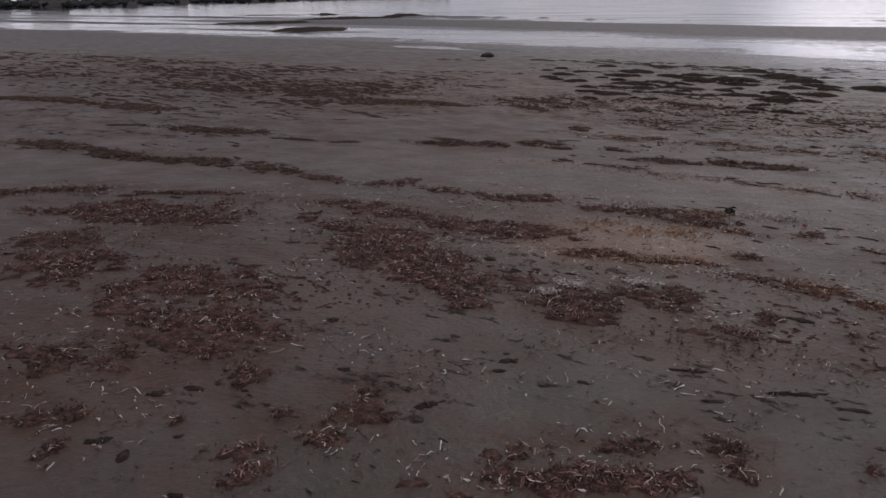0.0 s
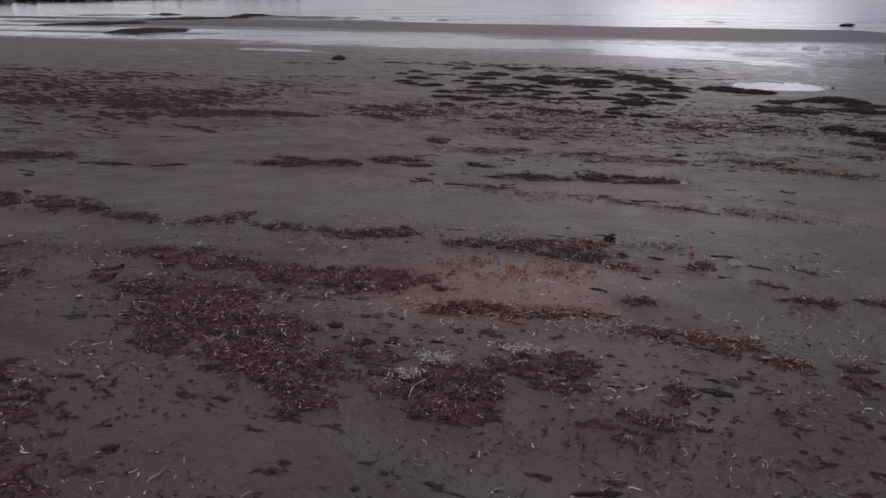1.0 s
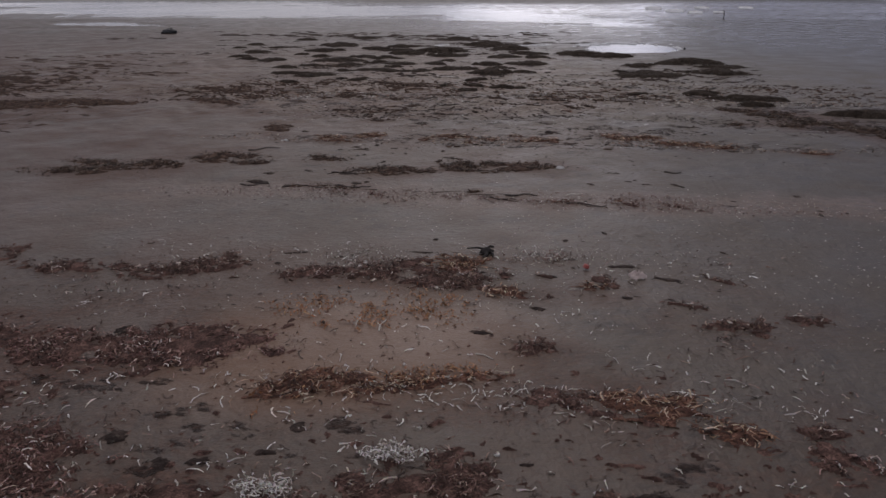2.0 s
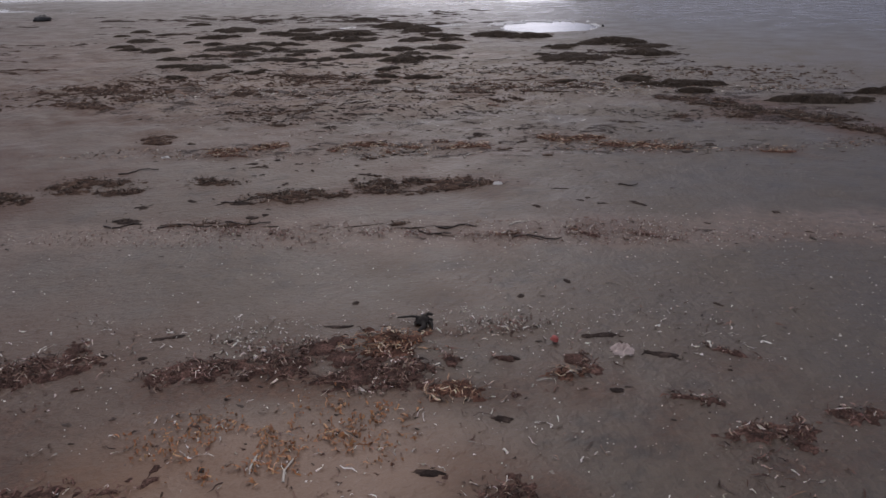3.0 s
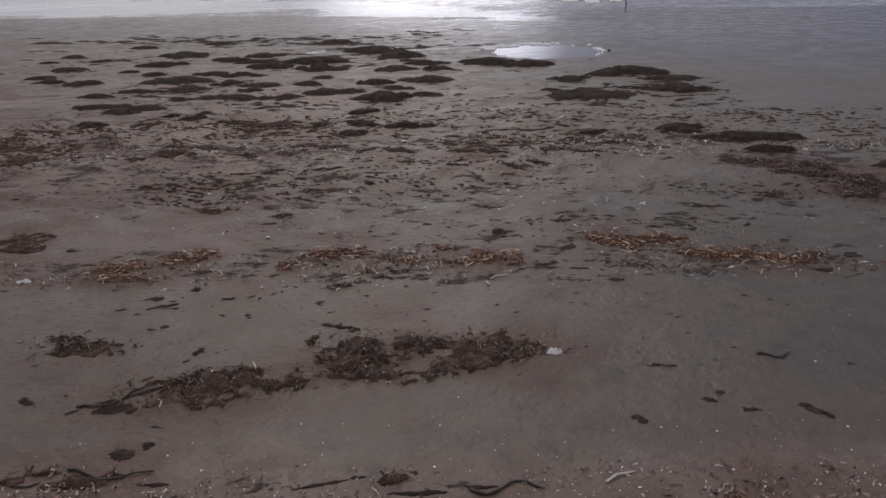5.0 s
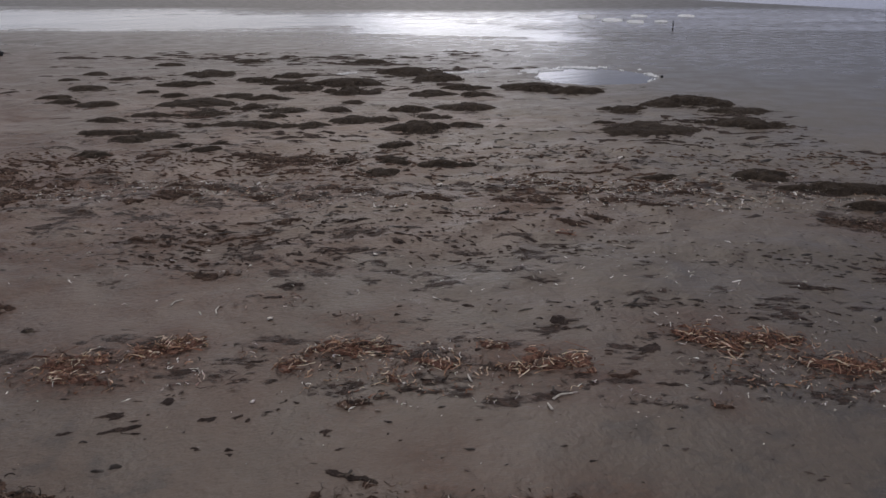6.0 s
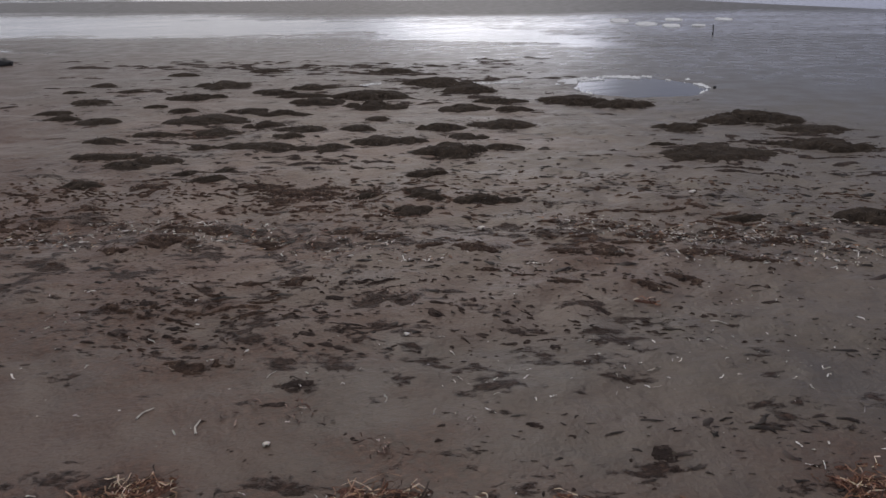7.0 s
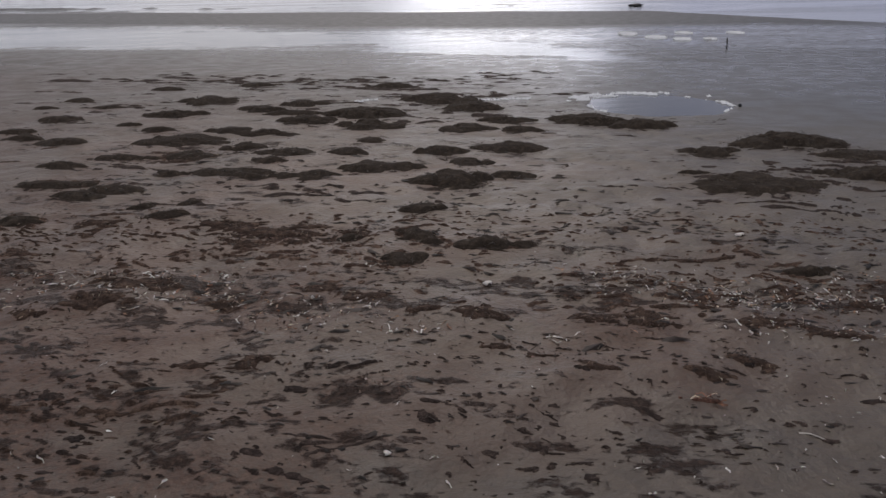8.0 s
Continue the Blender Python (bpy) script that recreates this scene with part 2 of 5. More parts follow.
    b = bump(n, l, noise_node(n, l, pos, 28, 4).outputs["Fac"], drier(0.55), 0.014, b)
    b = bump(n, l, noise_node(n, l, pos, 8, 4, 0.55).outputs["Fac"], drier(0.4), 0.03, b)
    b = bump(n, l, calc(n, l, "MULTIPLY", weedy, shreds.outputs["Fac"]), 0.8, 0.022, b)
    l.new(b, p.inputs["Normal"])
    return m


def weed_material(name, stops, rough=0.6, fine=140.0):
    m, n, l, p = material(name)
    geo = n.new("ShaderNodeNewGeometry")
    pos = geo.outputs["Position"]
    fibre = noise_node(n, l, pos, fine, 4, 0.7)
    blot = noise_node(n, l, pos, 17, 4)
    tone = ramp(n, *stops)
    l.new(calc(n, l, "ADD", calc(n, l, "MULTIPLY", fibre.outputs["Fac"], 0.5), calc(n, l, "MULTIPLY", blot.outputs["Fac"], 0.5)), tone.inputs["Fac"])
    l.new(tone.outputs["Color"], p.inputs["Base Color"])
    p.inputs["Roughness"].default_value = rough
    p.inputs["Specular IOR Level"].default_value = 0.12
    b = bump(n, l, fibre.outputs["Fac"], 0.8, 0.012)
    l.new(bump(n, l, blot.outputs["Fac"], 0.6, 0.03, b), p.inputs["Normal"])
    return m


def leaf_material(name, stops, rough=0.55, rot=0.8):
    """Strips that differ one by one."""
    m, n, l, p = material(name)
    geo = n.new("ShaderNodeNewGeometry")
    tone = ramp(n, *stops)
    tone.color_ramp.interpolation = "LINEAR"
    l.new(geo.outputs["Random Per Island"], tone.inputs["Fac"])
    streak = noise_node(n, l, geo.outputs["Position"], 160, 3)
    drift = noise_node(n, l, geo.outputs["Position"], 7, 4, 0.6)
    rotten = mix_colour(n, l, "MULTIPLY", span(n, l, drift.outputs["Fac"], 0.58, 0.40, 0.0, rot), tone.outputs["Color"], (0.40, 0.38, 0.37))
    l.new(mix_colour(n, l, "OVERLAY", 0.5, rotten, streak.outputs["Color"]), p.inputs["Base Color"])
    p.inputs["Roughness"].default_value = rough
    p.inputs["Specular IOR Level"].default_value = 0.2
    l.new(bump(n, l, streak.outputs["Fac"], 0.4, 0.003), p.inputs["Normal"])
    return m


def water_material(name, colour, ripple, scale, rough):
    m, n, l, p = material(name)
    geo = n.new("ShaderNodeNewGeometry")
    turn = n.new("ShaderNodeMapping")
    turn.inputs["Rotation"].default_value = (0, 0, radians(21))
    turn.inputs["Scale"].default_value = (0.35, 1.0, 1.0)
    l.new(geo.outputs["Position"], turn.inputs["Vector"])
    waves = noise_node(n, l, turn.outputs[0], scale, 5, 0.6)
    broad = noise_node(n, l, turn.outputs[0], scale * 0.12, 3)
    p.inputs["Base Color"].default_value = (*colour, 1)
    p.inputs["IOR"].default_value = 1.33
    l.new(span(n, l, broad.outputs["Fac"], 0.35, 0.65, rough, rough * 2.5), p.inputs["Roughness"])
    l.new(bump(n, l, waves.outputs["Fac"], 0.5, ripple), p.inputs["Normal"])
    return m


def plain_material(name, colour, rough=0.6, vary=0.25, scale=40.0):
    m, n, l, p = material(name)
    geo = n.new("ShaderNodeNewGeometry")
    spots = noise_node(n, l, geo.outputs["Position"], scale, 4)
    l.new(mix_colour(n, l, "OVERLAY", vary, colour, spots.outputs["Fac"]), p.inputs["Base Color"])
    p.inputs["Roughness"].default_value = rough
    l.new(bump(n, l, spots.outputs["Fac"], 0.4, 0.2 / scale), p.inputs["Normal"])
    return m


SAND = sand_material()
MOUND = weed_material("wet_olive_weed", ((0.28, (0.015, 0.0112, 0.0085)), (0.5, (0.033, 0.0243, 0.0182)), (0.68, (0.074, 0.055, 0.040))), 0.9, 60.0)
MAT = weed_material("brown_weed_mat", ((0.36, (0.0345, 0.0223, 0.0172)), (0.5, (0.0838, 0.0473, 0.0392)), (0.62, (0.2183, 0.1268, 0.1014))), 0.9, 110.0)
BARK = weed_material("dark_brown_weed_mat", ((0.36, (0.020, 0.0125, 0.0092)), (0.5, (0.058, 0.035, 0.026)), (0.62, (0.165, 0.108, 0.080))), 0.9, 110.0)
RUST = weed_material("russet_weed_mat", ((0.36, (0.0333, 0.0214, 0.0170)), (0.5, (0.1124, 0.0552, 0.0406)), (0.62, (0.2746, 0.1467, 0.1042))), 0.9, 110.0)
UMBER = weed_material("umber_weed_mat", ((0.34, (0.018, 0.0113, 0.0086)), (0.5, (0.046, 0.0285, 0.021)), (0.64, (0.130, 0.085, 0.062))), 0.9, 110.0)
SCRAP = weed_material("black_weed_scrap", ((0.3, (0.0132, 0.0096, 0.0084)), (0.5, (0.0336, 0.0234, 0.0198)), (0.62, (0.0840, 0.0600, 0.0498))), 0.85, 120.0)
FILM = weed_material("thin_black_weed", ((0.3, (0.0150, 0.0112, 0.0097)), (0.5, (0.0382, 0.0270, 0.0225)), (0.64, (0.1080, 0.0780, 0.0645))), 0.85, 120.0)
LEAF_DARK = leaf_material("dark_leaf_strips", ((0.0, (0.019, 0.014, 0.011)), (0.5, (0.029, 0.021, 0.016)), (0.9, (0.067, 0.050, 0.037)), (1.0, (0.160, 0.125, 0.093))))
LEAF_BROWN = leaf_material("brown_leaf_strips", ((0.0, (0.0299, 0.0184, 0.0150)), (0.45, (0.0915, 0.0503, 0.0378)), (0.82, (0.1871, 0.1083, 0.0855)), (0.93, (0.3554, 0.2549, 0.2080)), (1.0, (0.8000, 0.7119, 0.6353))), rot=0.6)
LEAF_UMBER = leaf_material("umber_leaf_strips", ((0.0, (0.015, 0.0098, 0.0075)), (0.42, (0.050, 0.031, 0.023)), (0.82, (0.125, 0.083, 0.060)), (0.94, (0.26, 0.19, 0.145)), (1.0, (0.52, 0.45, 0.38))))
LEAF_RUST = leaf_material("russet_leaf_strips", ((0.0, (0.0190, 0.0101, 0.0078)), (0.28, (0.0717, 0.0333, 0.0213)), (0.58, (0.2198, 0.1011, 0.0581)), (0.84, (0.3985, 0.2482, 0.1601)), (1.0, (0.6739, 0.5819, 0.4500))), rot=0.6)
LEAF_MAROON = leaf_material("maroon_leaf_strips", ((0.0, (0.0289, 0.0171, 0.0134)), (0.42, (0.1297, 0.0622, 0.0492)), (0.82, (0.2527, 0.1366, 0.1118)), (0.93, (0.4587, 0.3202, 0.2740)), (1.0, (0.8000, 0.7519, 0.6904))), rot=0.6)
LEAF_ORANGE = leaf_material("orange_leaf_crumbs", ((0.0, (0.1625, 0.0676, 0.0325)), (0.6, (0.3625, 0.1625, 0.0725)), (1.0, (0.5000, 0.2860, 0.1625))), rot=0.4)
LEAF_PALE = leaf_material("bleached_leaf_strips", ((0.0, (0.24, 0.21, 0.18)), (0.6, (0.50, 0.47, 0.43)), (1.0, (0.72, 0.69, 0.65))), rot=0.0)
LEAF_PINK = leaf_material("pink_shell_litter", ((0.0, (0.045, 0.024, 0.019)), (0.35, (0.16, 0.085, 0.068)), (0.75, (0.28, 0.19, 0.16)), (1.0, (0.58, 0.53, 0.48))), rot=0.35)
SHELL = leaf_material("shell_bits", ((0.0, (0.20, 0.16, 0.14)), (0.45, (0.46, 0.41, 0.37)), (1.0, (0.80, 0.77, 0.73))), 0.4, rot=0.0)
FLAKE = leaf_material("dark_weed_flakes", ((0.0, (0.0121, 0.0084, 0.0073)), (0.6, (0.0273, 0.0178, 0.0142)), (1.0, (0.0583, 0.0410, 0.0342))))
SEA = water_material("sea_water", (0.045, 0.050, 0.052), 0.05, 1.1, 0.05)
STILL = water_material("still_water", (0.030, 0.035, 0.050), 0.006, 4.0, 0.04)
FLECK_WHITE = plain_material("froth", (0.82, 0.82, 0.82), 0.7, 0.3, 60)
TIMBER = plain_material("weathered_wood", (0.020, 0.016, 0.014), 0.85, 0.6, 90)
STRAND = plain_material("dark_weed_blade", (0.030, 0.018, 0.014), 0.6, 0.6, 70)
GREY_STICK = plain_material("bleached_wood", (0.46, 0.42, 0.37), 0.75, 0.4, 120)
PLASTIC_WHITE = plain_material("dirty_white_plastic", (0.62, 0.60, 0.58), 0.45, 0.3, 50)
PLASTIC_GREY = plain_material("crumpled_grey_plastic", (0.44, 0.36, 0.33), 0.5, 0.7, 45)
PLASTIC_RED = plain_material("faded_red_plastic", (0.26, 0.045, 0.036), 0.5, 0.4, 120)
ROCK = plain_material("black_rock", (0.016, 0.016, 0.018), 0.6, 0.5, 3)
TREES = plain_material("far_tree_foliage", (0.035, 0.036, 0.036), 0.9, 0.6, 0.4)
HILL = plain_material("far_hillside", (0.050, 0.046, 0.044), 0.95, 0.5, 0.05)
PLASTER = plain_material("far_house_plaster", (0.20, 0.18, 0.17), 0.8, 0.2, 0.6)
ROOF = plain_material("far_roof_tiles", (0.19, 0.10, 0.075), 0.85, 0.4, 2.0)
GLASS = plain_material("far_window_glass", (0.03, 0.034, 0.04), 0.12, 0.1, 1.0)

# ---- relief of the sand ----
WATER = WATER_LEVEL


def value_noise(x, y, seed=0):
    """Smooth random field, 0 to 1, one cell a unit."""
    x, y = np.asarray(x, float), np.asarray(y, float)
    i, j = np.floor(x).astype(np.int64), np.floor(y).astype(np.int64)
    f, g = x - i, y - j
    f, g = f * f * (3 - 2 * f), g * g * (3 - 2 * g)

    def cell(a, b):
        h = (a * 374761393 + b * 668265263 + seed * 974634777) & 0xFFFFFFFF
        h = ((h ^ (h >> 13)) * 1274126177) & 0xFFFFFFFF
        return ((h ^ (h >> 16)) & 0xFFFF) / 65535.0

    return (cell(i, j) * (1 - f) + cell(i + 1, j) * f) * (1 - g) + (cell(i, j + 1) * (1 - f) + cell(i + 1, j + 1) * f) * g


def fbm(x, y, seed=0, octaves=4):
    total, gain, size = 0.0, 0.5, 0.0
    for k in range(octaves):
        total = total + gain * value_noise(x * 2**k, y * 2**k, seed + 17 * k)
        size += gain
        gain *= 0.5
    return total / size


def smooth(a, b, x):
    t = np.clip((np.asarray(x, float) - a) / (b - a), 0, 1)
    return t * t * (3 - 2 * t)


PUDDLE = (9.98, 18.56)


def puddle_distance(x, y):
    """1 on the rim of the long puddle, which lies along the shore."""
    dx, dy = x - PUDDLE[0], y - PUDDLE[1]
    a = radians(-24.0)
    p, q = dx * math.cos(a) + dy * math.sin(a), -dx * math.sin(a) + dy * math.cos(a)
    return np.hypot(p / 0.96, q / 0.92) + 0.45 * (fbm(x * 1.3, y * 1.3, 5) - 0.5)


def sand_height(x, y):
    x, y = np.asarray(x, float), np.asarray(y, float)
    u, v = 0.407 * x + 0.914 * y, 0.914 * x - 0.407 * y
    w = np.clip(u - FLAT_FROM, 0, FLAT_TO - FLAT_FROM)
    z = -SLOPE * (np.minimum(u, FLAT_FROM) + w - w * w / (2 * (FLAT_TO - FLAT_FROM)))
    near = 1 - smooth(24, 32, u)
    lumpy = 1 + 1.6 * smooth(9, 12, u) + 2.2 * smooth(10, 12, u) * smooth(17, 14, u) * smooth(3.5, -0.5, v)
    lumpy = lumpy * (1 - 0.9 * smooth(1.5, 4.0, v - 0.12 * (15 - u))) * (1 - 0.85 * smooth(18.5, 23.5, u))
    z = z + near * (0.030 * (fbm(x / 2.2, y / 2.2, 1) - 0.5) + 0.016 * lumpy * (fbm(x / 0.55, y / 0.55, 2) - 0.5) + 0.009 * lumpy * (fbm(x / 0.16, y / 0.16, 3, 3) - 0.5))
    churned = smooth(10.6, 12.4, u) * smooth(22, 17, u) * (1 - 0.9 * smooth(1.5, 4.0, v - 0.12 * (15 - u)))
    z = z + churned * 0.045 * (fbm(u / 0.26, v / 0.46, 23, 3) - 0.5)
    # flat wet sand with shallow pools, then a bar, then the sea bed
    flat = smooth(25, 32, u)
    z = z + flat * (0.014 + 0.026 * (fbm(u / 1.6, v / 5, 9, 5) - 0.5) + 0.030 * (fbm(u / 1.1, v / 7, 29, 4) - 0.5))
    wob = 4.4 * (fbm(v / 3.5, u / 2.2, 10, 5) - 0.5) + 5.0 * (fbm(v / 7.0, u / 0.9, 16, 4) - 0.5)
    near_pool = smooth(1.25, 0.7, np.hypot((u - 37.2 + 0.95 * (v + 4.5) + wob) / 3.2, (v + 1.0 + 1.5 * wob) / 4.2))
    width = 2.2 + 2.6 * smooth(-4, -14, v)
    long_pool = smooth(1.3, 0.7, np.abs(u - 38.2 - 2.6 * smooth(-4, -18, v) + wob) / width) * smooth(-2, -6, v)
    specks = smooth(1.1, 0.8, np.hypot((u - 28.4) / 3.4, (v + 16.5) / 5.5)) * smooth(0.46, 0.58, fbm(u / 0.9, v / 2.2, 14, 3))
    glints = 0.0
    for gu, gv in ((39.1, 4.1), (37.5, 4.7), (36.5, 5.4), (40.4, 3.4), (46.7, 11.6)):
        glints = np.maximum(glints, smooth(1.2, 0.5, np.hypot((u - gu) / 0.45, (v - gv) / 0.6)))
    z = z - 0.050 * np.maximum(np.maximum(near_pool, long_pool), np.maximum(specks, 1.3 * glints))
    edge_near = 45.0 + 5.0 * (fbm(v / 9, u / 40, 11, 4) - 0.5) + 3.0 * smooth(-8, -20, v)
    edge_far = 66.0 + 9.0 * (fbm(v / 14, u / 50, 12, 4) - 0.5) - 2.2 * np.maximum(v - 9, 0)
    bar = smooth(-3, 4, u - edge_near) * smooth(-2, 5, edge_far - u) * smooth(-60, -20, v)
    z = z + 0.065 * bar
    west = smooth(-16, -30, v) * smooth(30, 40, u) * smooth(100, 70, u)
    z = z + west * 0.22 * (fbm(u / 4.2, v / 34, 13, 4) - 0.55)
    z = z - 0.012 * np.clip(u - edge_far, 0, 120)
    z = z + 0.30 * smooth(0.60, 0.78, fbm(u / 3.5, v / 16, 19, 4)) * smooth(68, 76, u) * smooth(125, 90, u)
    # the puddle's hollow
    d = puddle_distance(x, y)
    z = z - 0.085 * smooth(1.25, 0.75, d)
    return z


def part(name, verts, faces, mat, parent=None, label="", smooth_faces=True):
    me = bpy.data.meshes.new(name)
    me.from_pydata([tuple(v) for v in verts], [], [tuple(f) for f in faces])
    me.update()
    if smooth_faces:
        me.polygons.foreach_set("use_smooth", [True] * len(me.polygons))
    me.materials.append(mat)
    ob = new(name, me)
    if parent is not None:
        ob.parent = parent
    if label:
        tagged(ob, label)
    return ob


# ---- the large structure ----
def graded(lo, hi, fine_lo, fine_hi, step, growth):
    """Even steps in the middle that widen towards both ends."""
    middle = list(np.arange(fine_lo, fine_hi + step / 2, step))
    down, s = [fine_lo], step
    while down[-1] > lo:
        s *= growth
        down.append(down[-1] - s)
    up, s = [fine_hi], step
    while up[-1] < hi:
        s *= growth
        up.append(up[-1] + s)
    return np.array(down[:0:-1] + middle + up[1:])


def build_ground():
    xs = graded(-1800, 1800, -3.5, 10.0, 0.04, 1.05)
    ys = graded(-300, 2600, 1.8, 18.0, 0.04, 1.03)
    gx, gy = np.meshgrid(xs, ys)
    z = sand_height(gx, gy)
    nx, ny = len(xs), len(ys)
    verts = np.stack([gx.ravel(), gy.ravel(), z.ravel()], 1)
    k = np.arange(nx * ny).reshape(ny, nx)
    faces = np.stack([k[:-1, :-1].ravel(), k[:-1, 1:].ravel(), k[1:, 1:].ravel(), k[1:, :-1].ravel()], 1)
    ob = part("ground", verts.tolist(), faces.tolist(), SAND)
    return tagged(ob, "damp grey-brown beach sand sloping gently down to the sea", "beach", kind="structure")


def build_sea():
    """One level sheet from inside the runnel to the horizon."""
    rows = [26.5, 33, 37, 42, 48, 55, 64, 75, 90, 110, 140, 190, 260, 380, 600, 1000, 1700, 3200]
    cols = np.linspace(-1, 1, 41)
    verts, faces = [], []
    for u in rows:
        for c in cols:
            v = c * (60 + u * 1.6)
            verts.append((0.407 * u + 0.914 * v, 0.914 * u - 0.407 * v, WATER))
    n = len(cols)
    for r in range(len(rows) - 1):
        for c in range(n - 1):
            faces.append((r * n + c, r * n + c + 1, (r + 1) * n + c + 1, (r + 1) * n + c))
    faces = [f[::-1] for f in faces]
    ob = part("water", verts, faces, SEA)
    return tagged(ob, "calm pale grey sea and shallow runnel reflecting the cloudy sky", "sea", kind="structure")


def build_puddle():
    cx, cy = PUDDLE
    level = float(sand_height(cx, cy)) + 0.062
    rings, around = 6, 48
    verts, faces = [(cx, cy, level)], []
    for r in range(1, rings + 1):
        for k in range(around):
            a = 2 * math.pi * k / around
            verts.append((cx + 1.45 * r / rings * math.cos(a), cy + 1.45 * r / rings * math.sin(a), level))
    for k in range(around):
        faces.append((0, 1 + k, 1 + (k + 1) % around))
        for r in range(rings - 1):
            a, b = 1 + r * around, 1 + (r + 1) * around
            faces.append((a + k, b + k, b + (k + 1) % around, a + (k + 1) % around))
    ob = part("water", verts, faces, STILL)
    return tagged(ob, "still shallow puddle left by the tide, mirroring the sky", "puddle", kind="structure")


build_ground()
build_sea()
build_puddle()
# ---- seaweed wrack ----
rng = np.random.default_rng(7)


def ribbons(x, y, z, length, width, turn, lift, curl):
    """Kinked leaf strips, three faces each, as one set of vertices and faces."""
    n = len(x)
    length = length * np.exp(rng.normal(-0.25, 0.45, n)).clip(0.3, 1.6)
    s = np.linspace(-0.5, 0.5, 4)
    bend = turn[:, None] + curl[:, None] * s[None] + rng.normal(0, 0.38, (n, 4))
    step = length[:, None] / 3 * rng.uniform(0.6, 1.4, (n, 4))
    px = np.cumsum(np.cos(bend) * step, 1) - length[:, None] / 2 * np.cos(turn)[:, None]
    py = np.cumsum(np.sin(bend) * step, 1) - length[:, None] / 2 * np.sin(turn)[:, None]
    px, py = px + x[:, None], py + y[:, None]
    pz = z[:, None] + lift[:, None] * (0.5 - 2 * s[None] ** 2 + 0.6 * s[None]) + rng.normal(0, 0.0018, (n, 4))
    taper = rng.uniform(0.45, 1.1, (n, 4)) * width[:, None] / 2
    ox, oy = -np.sin(bend) * taper, np.cos(bend) * taper
    tip = taper * rng.normal(0, 0.7, (n, 4))
    a = np.stack([px + ox, py + oy, pz + tip], -1)
    b = np.stack([px - ox, py - oy, pz - tip], -1)
    verts = np.stack([a, b], 2).reshape(-1, 3)
    k = (np.arange(n) * 8)[:, None] + np.array([0, 2, 4])[None]
    k = k.ravel()
    return verts, np.stack([k, k + 1, k + 3, k + 2], 1)


def flakes(x, y, z, length, width, turn, tall=0.16):
    """Flat torn scraps with a jagged rim and an off-centre crest."""
    n, rim_points = len(x), 9
    angle = np.linspace(0, 2 * np.pi, rim_points, endpoint=False)[None] + rng.uniform(-0.25, 0.25, (n, rim_points))
    far = rng.uniform(0.35, 1.0, (n, rim_points))
    p, q = np.cos(angle) * far * length[:, None] / 2, np.sin(angle) * far * width[:, None] / 2
    crest = rng.uniform(-0.25, 0.25, (n, 1)) * length[:, None]
    q = q + (p / length[:, None]) ** 2 * width[:, None] * rng.normal(0, 0.9, (n, 1))
    rx = x[:, None] + p * np.cos(turn)[:, None] - q * np.sin(turn)[:, None]
    ry = y[:, None] + p * np.sin(turn)[:, None] + q * np.cos(turn)[:, None]
    rz = z[:, None] + rng.uniform(-0.003, 0.003, (n, rim_points))
    rim = np.stack([rx, ry, rz], -1)
    top = np.stack([x + crest[:, 0] * np.cos(turn), y + crest[:, 0] * np.sin(turn), z + np.minimum(width * tall * rng.uniform(0.6, 1.6, n), 0.05) + 0.002], -1)[:, None]
    verts = np.concatenate([top, rim], 1).reshape(-1, 3)
    base = np.arange(n) * (rim_points + 1)
    faces = np.concatenate([np.stack([base, base + 1 + k, base + 1 + (k + 1) % rim_points], 1) for k in range(rim_points)])
    return verts, faces


def inside(count, a, b, power=0.5):
    r, t = rng.uniform(0, 1, count) ** power, rng.uniform(0, 2 * np.pi, count)
    return r * a * np.cos(t), r * b * np.sin(t)


def heap_field(p, q, a, b, seed, ragged, torn=0.8):
    """How far inside the torn outline of a heap a place lies."""
    r = np.hypot(p / a, q / b)
    scale = 2.2 / max(min(a, 4 * b), 0.05)
    edge = fbm(p * scale + 31 * seed, q * scale * 1.6, seed, 4) - 0.5
    fine = fbm(p * 30 + 7 * seed, q * 30, seed + 3, 2) - 0.5
    clump = fbm(p * 9 + 3 * seed, q * 13, seed + 8, 2) - 0.5
    return 0.86 - r + ragged * (1.3 * edge + 0.9 * clump + torn * fine)


def biggest(keep):
    """Only the largest connected patch of a grid of cells."""
    mark, best, size = np.zeros(keep.shape, int), 0, 0
    for i, j in zip(*np.nonzero(keep)):
        if mark[i, j]:
            continue
        mine, todo, n = mark.max() + 1, [(i, j)], 0
        mark[i, j] = mine
        while todo:
            r, c = todo.pop()
            n += 1
            for p, q in ((r + 1, c), (r - 1, c), (r, c + 1), (r, c - 1)):
                if 0 <= p < keep.shape[0] and 0 <= q < keep.shape[1] and keep[p, q] and not mark[p, q]:
                    mark[p, q] = mine
                    todo.append((p, q))
        if n > size:
            best, size = mine, n
    return mark == best if size else keep


